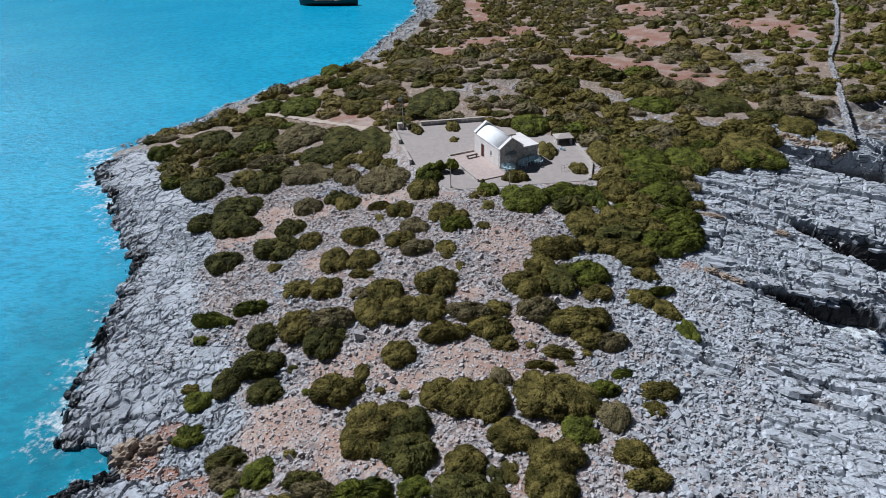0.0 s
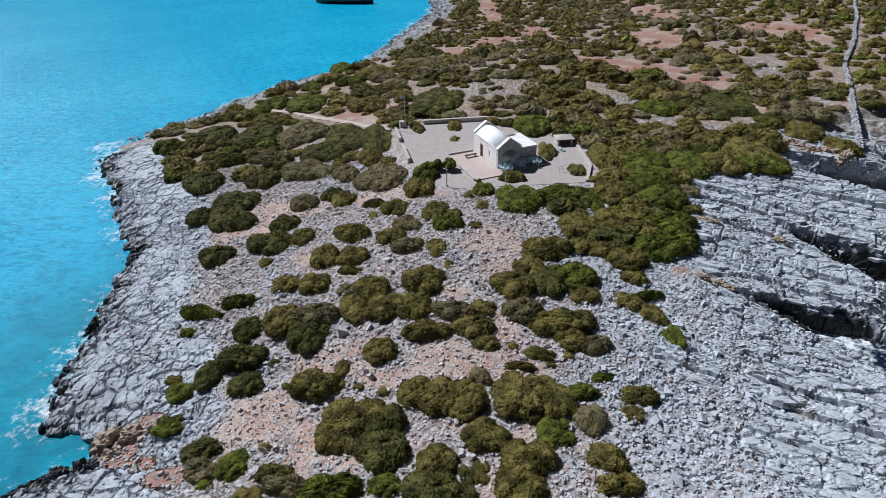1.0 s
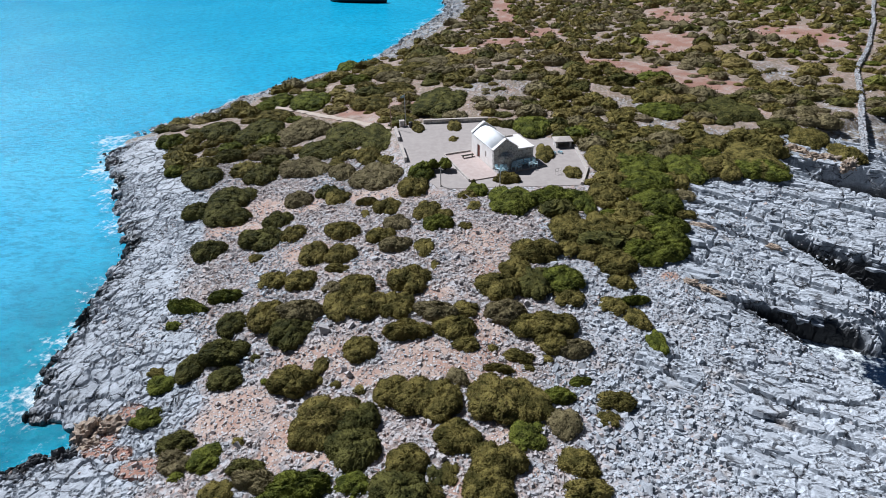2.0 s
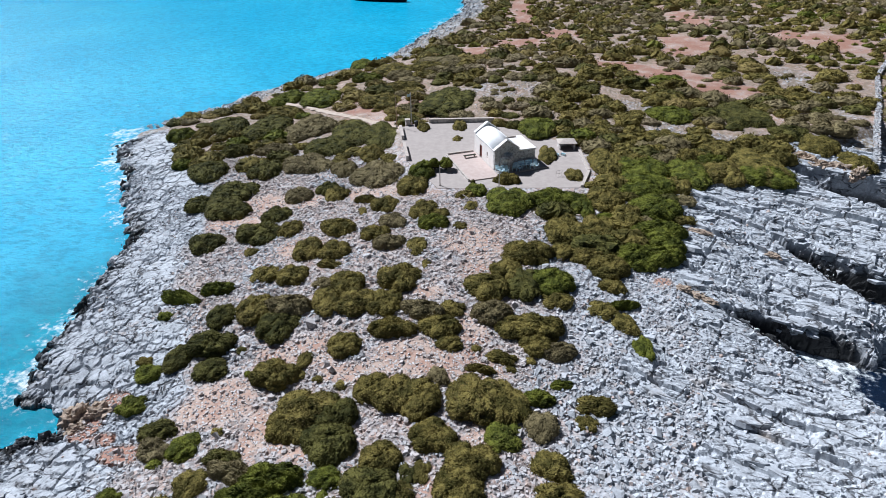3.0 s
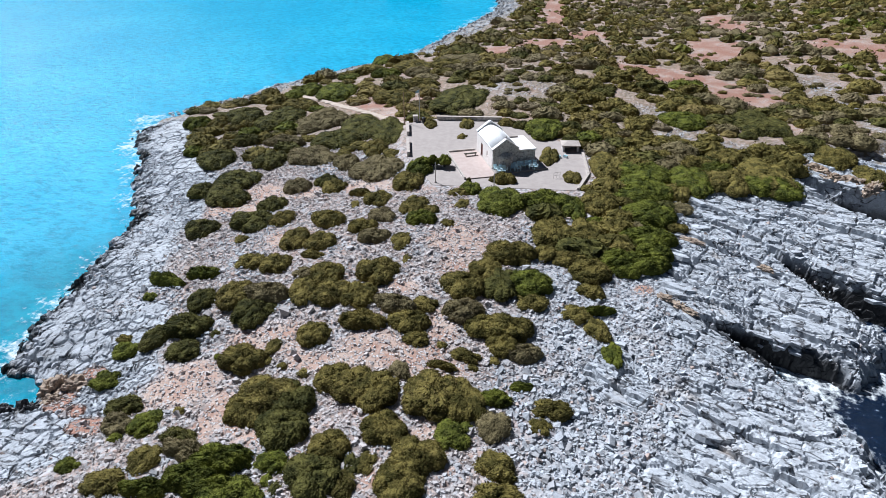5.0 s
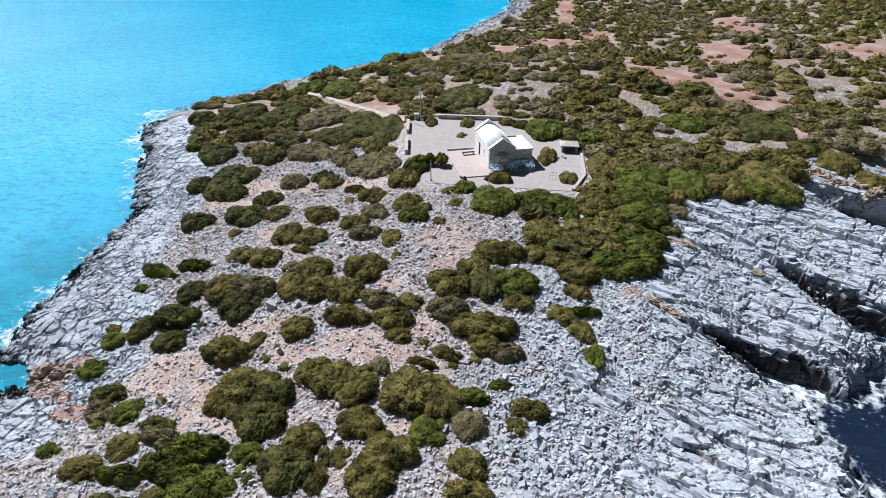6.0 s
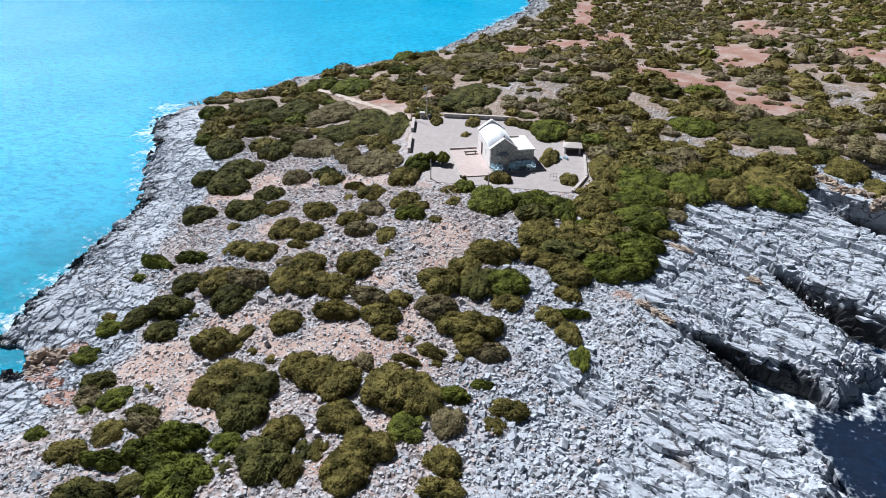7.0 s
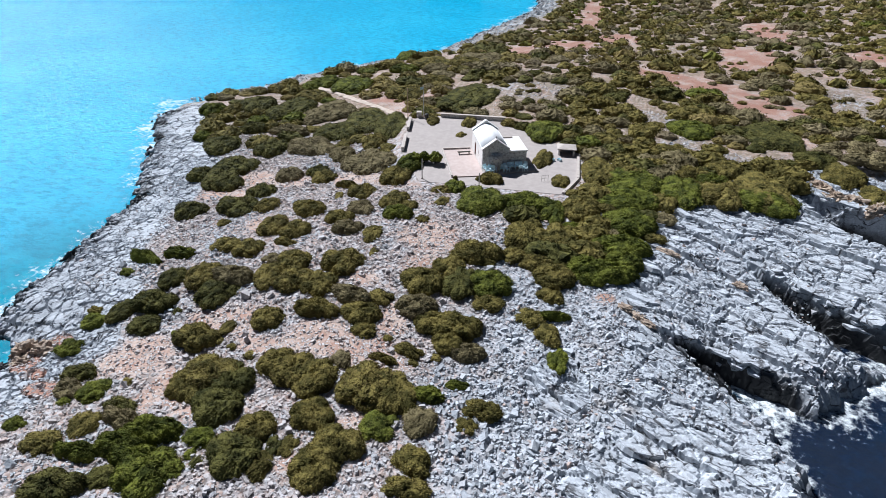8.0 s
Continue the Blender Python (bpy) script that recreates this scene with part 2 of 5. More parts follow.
M_GLASS = make_plain("dark_window", (0.02, 0.025, 0.03), (0.03, 0.03, 0.035), 2, 0.1, 0.0)

# ---------------------------------------------------------------- landform
SEA = -5.55
COAST = np.array([
    (-40, -60), (-42, -51), (-38.5, -46.8), (-34.6, -44.9), (-36.9, -42.3), (-40.9, -41.9), (-42.4, -38.6),
    (-43, -33.5), (-43.9, -28.4), (-45.1, -22.8), (-46, -16.5), (-50.5, -8.2), (-56.5, 0.5), (-66, 13.6),
    (-69.3, 23.3), (-64.8, 32.3), (-60, 37.8), (-55.8, 47.8), (-48.2, 60), (-40.6, 71.5), (-33.6, 82),
    (-29.7, 101), (-25, 129), (-19.2, 160), (-21, 190), (-12, 235), (-40, 330), (-200, 3200), (3200, 3200),
    (3200, 700), (900, 380), (300, 130), (110, 40), (75, 17), (60, 8), (53, 3), (55, -3), (48, -10),
    (44.5, -17), (41, -22), (38.7, -24.4), (36.2, -26.4), (33.6, -30.2), (32.4, -30.0), (31.2, -29.4), (29.6, -29.4),
    (29.6, -30.9), (30.1, -33.0), (30.7, -35.4), (30.9, -39.5), (30.5, -52), (20, -74), (-26, -80)], float)
# knolls and hollows: x, y, spread, height
KNOLLS = np.array([
    (-35, -35, 12, 0.43), (-18, -48, 10, -0.72), (-12, -28, 12, 0.85), (0, -45, 10, -0.62), (14, -38, 8, 0.25),
    (22, -40, 8, -1.97), (22, -24, 8, 0.68), (32, -22, 8, -1.79), (38, -10, 9, 0.11), (0, -8, 16, 1.45),
    (30, 5, 16, 0.9), (52, 20, 16, 0.54), (5, 45, 22, 2.44), (-30, 25, 16, -0.73), (-32, 55, 20, 0.14),
    (40, 75, 30, 0.3), (-5, 110, 30, -0.46), (70, 85, 30, 0.49), (15, 160, 35, -2.96), (110, 120, 45, 2.25)], float)
COURT = np.array([(-17.4, 14.2), (-13.6, 0.6), (-8.6, -7.4), (0, -6.6), (9, -5.7), (10.6, -0.5), (9.6, 8.2),
                  (4, 13.5), (-3, 18.6), (-14, 17.4)], float)
# clefts in the eastern ledges: x, y and floor along each, half the width and how steep
GULLIES = [(np.array([(22.8, -27.2, -3.6), (25.4, -28.0, -4.6), (28.4, -29.0, -6.2), (31.0, -29.8, -6.6)]), 0.35, 4.5),
           (np.array([(31.4, -14.4, -3.0), (33.5, -16.2, -3.9), (36.0, -18.3, -5.0), (39.0, -20.5, -6.2), (43.0, -22.6, -6.6)]), 0.45, 4.0),
           (np.array([(40.0, 3.4, -2.0), (42.4, 1.4, -3.4), (45.5, 0.4, -4.9), (50.0, -1.0, -6.0)]), 0.7, 3.5)]


def smooth(a, b, x):
    t = np.clip((x - a) / (b - a), 0, 1)
    return t * t * (3 - 2 * t)


def line_distance(p, line, closed=True):
    """Distance to a line, and on which side of it (to the left: positive)."""
    best, side = np.full(len(p), 1e9), np.zeros(len(p))
    ends = np.roll(line, -1, 0) if closed else line[1:]
    for a, b in zip(line, ends):
        ab = b - a
        t = np.clip(((p - a) @ ab) / (ab @ ab), 0, 1)
        off = p - a - t[:, None] * ab
        dist = np.hypot(off[:, 0], off[:, 1])
        near = dist < best
        best = np.where(near, dist, best)
        side = np.where(near, np.sign(ab[0] * off[:, 1] - ab[1] * off[:, 0]), side)
    return best, side


def inside_distance(p, poly):
    """Distance to the edge of a polygon, positive inside it."""
    inside = np.zeros(len(p), bool)
    for a, b in zip(poly, np.roll(poly, -1, 0)):
        cut = (a[1] > p[:, 1]) != (b[1] > p[:, 1])
        rise = b[1] - a[1] if b[1] != a[1] else 1e-9
        inside ^= cut & (p[:, 0] < a[0] + (p[:, 1] - a[1]) * (b[0] - a[0]) / rise)
    return np.where(inside, 1.0, -1.0) * line_distance(p, poly)[0]


def hashed(i, j, seed):
    """Even random numbers from whole-number cells."""
    n = (i.astype(np.int64) * 374761393 + j.astype(np.int64) * 668265263 + seed * 974634777) & 0xFFFFFFFF
    n = ((n ^ (n >> 13)) * 1274126177) & 0xFFFFFFFF
    n = ((n ^ (n >> 16)) * 2246822519) & 0xFFFFFFFF
    return ((n ^ (n >> 15)) & 0xFFFFFF) / float(0x1000000)


def soft_noise(p, size, seed):
    """Smooth noise from 0 to 1 with features of that size."""
    q = p / size
    i, f = np.floor(q).astype(np.int64), q - np.floor(q)
    f = f * f * (3 - 2 * f)
    a, b = hashed(i[:, 0], i[:, 1], seed), hashed(i[:, 0] + 1, i[:, 1], seed)
    c, d = hashed(i[:, 0], i[:, 1] + 1, seed), hashed(i[:, 0] + 1, i[:, 1] + 1, seed)
    return (a + (b - a) * f[:, 0]) * (1 - f[:, 1]) + (c + (d - c) * f[:, 0]) * f[:, 1]


def layered_noise(p, size, seed, octaves=4):
    total, weight = np.zeros(len(p)), 0.0
    for n in range(octaves):
        total += soft_noise(p + 17.3 * n, size / 2 ** n, seed + n) / 2 ** n
        weight += 1 / 2 ** n
    return total / weight


def plates(p, length, width, turn, seed):
    """Jointed rock plates: how high each stands, how far it tilts and the width from the nearest joint."""
    c, s = math.cos(turn), math.sin(turn)
    q = np.stack([(p[:, 0] * c + p[:, 1] * s) / length, (-p[:, 0] * s + p[:, 1] * c) / width], 1)
    cell = np.floor(q).astype(np.int64)
    first, second = np.full(len(p), 9.0), np.full(len(p), 9.0)
    height, tilt = np.zeros(len(p)), np.zeros(len(p))
    for di in (-1, 0, 1):
        for dj in (-1, 0, 1):
            i, j = cell[:, 0] + di, cell[:, 1] + dj
            ox, oy = q[:, 0] - i - 0.1 - 0.8 * hashed(i, j, seed), q[:, 1] - j - 0.1 - 0.8 * hashed(i, j, seed + 1)
            dist = np.abs(ox) * 0.6 + np.hypot(ox, oy) * 0.6
            closer = dist < first
            second = np.where(closer, first, np.minimum(second, dist))
            first = np.where(closer, dist, first)
            height = np.where(closer, hashed(i, j, seed + 2) - 0.5, height)
            tilt = np.where(closer, -oy * (0.5 + hashed(i, j, seed + 3)), tilt)
    return height, tilt, second - first


def beds(p, length, width, turn, seed, waver):
    """Tilted rock beds in rows along the strike, broken by cross joints."""
    c, s = math.cos(turn), math.sin(turn)
    u, v = p[:, 0] * c + p[:, 1] * s, -p[:, 0] * s + p[:, 1] * c
    v = v + waver * (layered_noise(np.stack([u * 0.35, v], 1), 3.2 * width, seed + 7, 3) - 0.5)
    row = np.floor(v / width).astype(np.int64)
    low = row + 0.35 * hashed(row, row * 0, seed)
    row = np.where(v / width < low, row - 1, row)
    low, high = row + 0.35 * hashed(row, row * 0, seed), row + 1 + 0.35 * hashed(row + 1, row * 0, seed)
    share = (v / width - low) / (high - low)
    w = u / length / (0.6 + 0.9 * hashed(row, row * 0, seed + 1)) + 9 * hashed(row, row * 0, seed + 2)
    column = np.floor(w).astype(np.int64)
    cut = np.minimum(w - column, 1 - (w - column)) * length
    height = 0.8 * (hashed(row, column, seed + 3) - 0.5) + 0.2 * (hashed(row, row * 0, seed + 5) - 0.5)
    tip = (w - column - 0.5) * (hashed(row, column, seed + 4) - 0.5)
    return height, 0.5 - share, tip, np.minimum(cut, (1 - share) * width)


def coast_distance(p):
    """Distance inland from the ragged shoreline."""
    jag = 2.4 * (layered_noise(p, 5.0, 91, 4) - 0.5) + 1.0 * (plates(p, 1.6, 1.1, radians(25), 95)[0])
    plain = inside_distance(p, COAST)
    return plain + jag * (0.25 + 0.75 * smooth(8, 1.5, plain))


def broad_height(p):
    """The land without its rocks, and the distance from the coast."""
    d = coast_distance(p)
    x, y = p[:, 0], p[:, 1]
    reach = 12 - 8.5 * smooth(5, 25, x) * smooth(60, 20, y) - 2.3 * smooth(26, 30, x) * smooth(20, 0, y)
    top = 4.15 + sum(h * np.exp(-((x - a) ** 2 + (y - b) ** 2) / (2 * s * s)) for a, b, s, h in KNOLLS)
    land = SEA + top * (0.06 + 0.94 * (1 - np.exp(-np.maximum(d, 0) / reach)))
    z = np.where(d > 0, land, np.maximum(SEA + 0.2 + 0.9 * d, SEA - 3.5))
    crag = 0.9 * (layered_noise(p, 4.5, 111, 2) - 0.5) + 0.25 * plates(p, 2.6, 1.6, STRIKE, 117)[0]
    for line, half, steep in GULLIES:
        for a, b in zip(line[:-1], line[1:]):
            ab = b[:2] - a[:2]
            t = np.clip(((p - a[:2]) @ ab) / (ab @ ab), 0, 1)
            off = p - a[:2] - t[:, None] * ab
            side = ab[0] * off[:, 1] - ab[1] * off[:, 0]
            rise = np.maximum(np.hypot(off[:, 0], off[:, 1]) + crag - half, 0) * np.where(side > 0, steep, 0.75) / 0.6
            cut = a[2] + (b[2] - a[2]) * t + 0.6 * (np.floor(rise) + smooth(0.0, 0.45, rise - np.floor(rise)))
            z = np.where(d > -1, np.minimum(z, cut), z)
    flat = smooth(-2.5, 0.4, inside_distance(p, COURT))
    return z * (1 - flat) - 0.05 * flat, d, flat


# ---------------------------------------------------------------- building helpers
def mesh_from(name, verts, faces, materials=(), groups=None):
    """A mesh from arrays: places, and faces that all have as many corners."""
    verts, faces = np.asarray(verts, np.float32), np.asarray(faces, np.int32)
    data = bpy.data.meshes.new(name)
    data.vertices.add(len(verts))
    data.vertices.foreach_set("co", verts.ravel())
    k = faces.shape[1]
    data.loops.add(faces.size)
    data.loops.foreach_set("vertex_index", faces.ravel())
    data.polygons.add(len(faces))
    data.polygons.foreach_set("loop_start", np.arange(0, faces.size, k, dtype=np.int32))
    if groups is not None:
        data.polygons.foreach_set("material_index", np.asarray(groups, np.int32))
    for m in materials:
        data.materials.append(m)
    data.polygons.foreach_set("use_smooth", np.zeros(len(faces), bool))
    data.update(calc_edges=True)
    data.validate()
    return data


def shade_smooth(data):
    data.polygons.foreach_set("use_smooth", np.ones(len(data.polygons), bool))


def thing(name, label, category, place=None, group="", kind=""):
    ob = tagged(new(name), label, category, group, kind)
    if place is not None:
        ob.matrix_world = place
    return ob


def part(name, bm, material, parent=None, label=""):
    """Links a bmesh as one mesh object under a thing or a part."""
    data = bpy.data.meshes.new(name)
    bm.normal_update()
    bm.to_mesh(data)
    bm.free()
    data.materials.append(material)
    ob = new(name, data)
    if parent is not None:
        ob.parent = parent
    return tagged(ob, label)


def add_box(bm, x0, y0, z0, x1, y1, z1, bevel=0.0):
    m = Matrix.Translation(((x0 + x1) / 2, (y0 + y1) / 2, (z0 + z1) / 2)) @ Matrix.Diagonal((x1 - x0, y1 - y0, z1 - z0, 1))
    made = bmesh.ops.create_cube(bm, size=1, matrix=m)
    if bevel:
        edges = {e for v in made["verts"] for e in v.link_edges}
        bmesh.ops.bevel(bm, geom=list(edges), offset=bevel, segments=2, affect="EDGES", profile=0.6)
    return bm


def box(x0, y0, z0, x1, y1, z1, bevel=0.015):
    return add_box(bmesh.new(), x0, y0, z0, x1, y1, z1, bevel)


def rod(a, b, r0, r1=None, sides=10):
    bm = bmesh.new()
    a, b = Vector(a), Vector(b)
    m = Matrix.Translation((a + b) / 2) @ (b - a).to_track_quat("Z", "Y").to_matrix().to_4x4()
    bmesh.ops.create_cone(bm, cap_ends=True, segments=sides, radius1=r0, radius2=r0 if r1 is None else r1, depth=(b - a).length, matrix=m)
    return bm


def prism(points, z0, z1, bevel=0.0):
    """A slab with the given outline."""
    bm = bmesh.new()
    low = [bm.verts.new((x, y, z0)) for x, y in points]
    face = bm.faces.new(low)
    up = bmesh.ops.extrude_face_region(bm, geom=[face])
    bmesh.ops.translate(bm, verts=[v for v in up["geom"] if isinstance(v, bmesh.types.BMVert)], vec=(0, 0, z1 - z0))
    bmesh.ops.recalc_face_normals(bm, faces=bm.faces)
    if bevel:
        bmesh.ops.bevel(bm, geom=list(bm.edges), offset=bevel, segments=2, affect="EDGES")
    return bm


def profile(points, y0, y1):
    """A body with an outline in x and z, drawn out along y."""
    bm = bmesh.new()
    face = bm.faces.new([bm.verts.new((x, y0, z)) for x, z in points])
    up = bmesh.ops.extrude_face_region(bm, geom=[face])
    bmesh.ops.translate(bm, verts=[v for v in up["geom"] if isinstance(v, bmesh.types.BMVert)], vec=(0, y1 - y0, 0))
    bmesh.ops.recalc_face_normals(bm, faces=bm.faces)
    return bm


# ---------------------------------------------------------------- the land
# bare earth: x, y, half widths
EARTH = np.array([
    (-3.3, -19.9, 2.6, 3.0), (-2.5, -24.7, 1.7, 2.3), (-5.2, -37.6, 4.6, 1.7), (-2.1, -33.8, 1.2, 3.4),
    (-22.2, -42.8, 3.8, 2.0), (-13.7, -45.9, 2.5, 1.5), (-30.2, -45.2, 1.1, 3.0), (-33.2, -14.1, 4.1, 2.0),
    (-28.1, -9.1, 4.4, 2.1), (-16.1, -7.8, 5.3, 1.8), (-12.0, -39.3, 2.3, 0.7), (-17.0, -37.1, 2.8, 1.7),
    (-21.2, -22.1, 2.0, 1.8), (-7.4, -28.8, 1.6, 0.8), (15.8, -24.4, 0.8, 0.6), (10.3, -17.4, 2.7, 1.1),
    (-8.3, -46.8, 0.8, 1.0), (-4.4, -49.1, 0.6, 0.9), (-0.7, -45.2, 1.4, 1.3), (-17.7, -45.0, 0.9, 2.3)], float)
# clearings among the scrub: x, y, half widths
CLEARINGS = np.array([
    (23.3, 55.2, 3.9, 4.5), (30.5, 50.2, 5.8, 5.0), (37.6, 40.0, 6.3, 6.0), (38.6, 73.8, 3.8, 6.4), (42.9, 82.8, 5.2, 9.0),
    (52.3, 120.5, 4.4, 18.0), (2.8, 149.1, 3.4, 26.0), (2.2, 86.1, 7.2, 6.5), (12.9, 100.8, 4.6, 9.0),
    (-7.6, 72.8, 4.8, 9.0), (-23.2, 29.4, 5.4, 4.0), (76.7, 83.1, 5.0, 10.0), (68.7, 87.6, 5.1, 7.0)], float)
# smooth bare rock, and banks of red earth by the inlet
PAVEMENTS = np.array([(12.8, -36.5, 2.6, 3.4), (16.5, -44.5, 3.0, 2.6)], float)
RED_BANKS = np.array([(-32.0, -44.6, 1.1, 1.0), (-30.0, -46.0, 1.4, 0.9), (-27.6, -47.5, 1.4, 0.8), (-31.5, -42.2, 1.2, 0.8)], float)
SCREES = np.array([
    (-0.6, 35.1, 5.7, 4.4), (21.0, 27.1, 4.7, 2.2), (25.1, 15.9, 2.7, 3.6), (29.3, 12.2, 3.3, 2.2),
    (55.9, 34.1, 1.8, 7.8), (54.2, 51.2, 4.4, 6.4)], float)


def patch_cover(p, patches, ragged, seed):
    """How far the places lie within ragged patches."""
    cover = np.zeros(len(p))
    wobble = (layered_noise(p, 3.0, seed, 3) - 0.5) * ragged
    for x, y, a, b in patches:
        cover = np.maximum(cover, 1 - np.hypot((p[:, 0] - x) / a, (p[:, 1] - y) / b) * 0.62 + wobble)
    return cover


def rock_share(p, d):
    """Where bare jointed rock comes to the surface."""
    x, y = p[:, 0], p[:, 1]
    line = 17.0 - 0.10 * (y + 30) + 3 * (layered_noise(p, 6, 5, 3) - 0.5) - 4.0 * smooth(-30, -45, y)
    east = smooth(-1.5, 2.5, x - line) * smooth(9, -1, y - 0.55 * (x - 24)) * smooth(-90, -70, y)
    east = np.maximum(east, smooth(0.30, 0.45, patch_cover(p, PAVEMENTS, 0.5, 45)))
    shore = smooth(13.0, 6.0, d + 7 * (layered_noise(p, 5, 9, 3) - 0.5))
    bank = 1 - smooth(0.25, 0.45, patch_cover(p, RED_BANKS, 1.3, 47))
    return np.maximum(east, shore) * bank, east


def land(p, detail=True):
    """Height, earth and rock of the ground, and its dark share: sea-soaked rock and painted cleft shade."""
    z, d, flat = broad_height(p)
    rock, east = rock_share(p, d)
    soil = patch_cover(p, EARTH, 0.9, 21)
    north = smooth(2, 18, p[:, 1]) * (0.25 + 0.75 * layered_noise(p, 9, 33, 4))
    soil = np.maximum(np.maximum(soil, north * 0.6), patch_cover(p, CLEARINGS, 0.8, 25) * 1.3)
    soil = np.clip(soil + 0.17 + 0.55 * (layered_noise(p, 5, 41, 5) - 0.5), 0, 1) * (1 - rock) * smooth(1, 7, d)
    soil = np.maximum(soil, smooth(0.25, 0.45, patch_cover(p, RED_BANKS, 1.3, 47)))
    soil = soil * (1 - np.clip(patch_cover(p, SCREES, 0.7, 27) * 1.6, 0, 1))
    z0 = z
    if detail:
        land_side = smooth(-1.0, 0.6, d) * (1 - flat)
        bent = p + 1.3 * np.stack([layered_noise(p, 3.2, 201, 3) - 0.5, layered_noise(p, 3.2, 207, 3) - 0.5], 1)
        h1, s1, t1, j1 = beds(p, 7.5, 3.4, STRIKE, 3, 6.0)
        h2, t2, j2 = plates(bent, 3.3, 1.8, STRIKE + 0.06, 13)
        h6, t6, j6 = plates(bent, 1.5, 0.95, STRIKE - 0.15, 17)
        h7, _, j7 = plates(p, 0.60, 0.40, STRIKE + 0.1, 71)
        broken = smooth(0.52, 0.68, layered_noise(p, 5, 73, 3))
        split = smooth(0.36, 0.58, layered_noise(p, 4, 147, 3))
        ledge = (h1 * 0.55 + s1 * 0.26 + t1 * 0.22 - 0.30 * split * smooth(0.20, 0.0, j1)
                 + h2 * (0.13 + 0.20 * broken) + t2 * 0.10 - 0.38 * smooth(0.085, 0.0, j2)
                 + h6 * (0.02 + 0.17 * broken) + t6 * 0.03 - (0.13 + 0.12 * broken) * smooth(0.12, 0.0, j6)
                 + broken * (h7 * 0.12 - 0.10 * smooth(0.25, 0.0, j7)))
        warped = p + 0.9 * np.stack([layered_noise(p, 1.8, 211, 3) - 0.5, layered_noise(p, 1.8, 217, 3) - 0.5], 1)
        h3, t3, j3 = plates(warped, 2.6, 1.7, radians(35), 23)
        h4, t4, j4 = plates(warped, 1.05, 0.78, radians(70), 29)
        h8, _, j8 = plates(p, 0.50, 0.40, radians(20), 79)
        gap3 = 0.15 + 0.85 * smooth(0.42, 0.60, layered_noise(p, 2.6, 241, 3))
        open3 = smooth(0.40, 0.58, layered_noise(p, 4, 145, 2))
        block = (h3 * 0.07 + t3 * 0.025 - 0.32 * gap3 * smooth(0.10, 0.0, j3) + h4 * (0.01 + 0.04 * (1 - open3)) + t4 * 0.01
                 - (0.04 + 0.14 * (1 - open3)) * smooth(0.15, 0.0, j4) + (1 - open3) * (h8 * 0.03 - 0.05 * smooth(0.25, 0.0, j8)))
        rough = smooth(4.0, 0.5, d)
        block = block * (1 + 0.8 * rough) + rough * (h4 * 0.25 + h8 * 0.2)
        h5, t5, j5 = plates(p, 0.62, 0.5, radians(10), 43)
        rubble = h5 * 0.15 + t5 * 0.08 - 0.06 * smooth(0.2, 0, j5) + 0.5 * (layered_noise(p, 3.5, 51, 3) - 0.5)
        z = z + land_side * (rock * (east * ledge + (1 - east) * block) + (1 - rock) * rubble * (1 - 0.75 * np.clip(soil * 1.4, 0, 1)))
    above = z - SEA
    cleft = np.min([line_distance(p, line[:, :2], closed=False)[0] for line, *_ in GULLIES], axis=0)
    wet_shade = smooth(0.85, 0.15, above + 0.55 * east + (2.6 - 1.2 * east) * (layered_noise(p, 2.2, 61, 4) - 0.5)) * smooth(12, 5, d)
    # clefts: damp rock, blackened further in the colour to stand for deep shade
    wet_shade = np.maximum(wet_shade, smooth(2.3, 0.9, cleft) * smooth(-2.2, -3.2, z + 0.8 * (layered_noise(p, 1.5, 63, 3) - 0.5)))
    return z, soil, rock, wet_shade, d, flat, z0


def spread(fine, low, high, reach_low, reach_high, grow):
    """Coordinates that are dense between low and high and thin out towards the horizon."""
    out, step = list(np.arange(low, high + fine / 2, fine)), fine
    top, step_up = [], fine
    v = out[-1]
    while v < reach_high:
        step_up = min(step_up * grow, 90 if v > 300 else 1.1 if v < 60 else 2.6 if v < 150 else 12)
        v += step_up
        top.append(v)
    bottom, step_down, v = [], fine, low
    while v > reach_low:
        step_down = min(step_down * 1.2, 0.6 if low < -55 and v > -84 else 1.0 if low > -55 and v > -76 else 200)
        v -= step_down
        bottom.append(v)
    return np.array(bottom[::-1] + out + top)


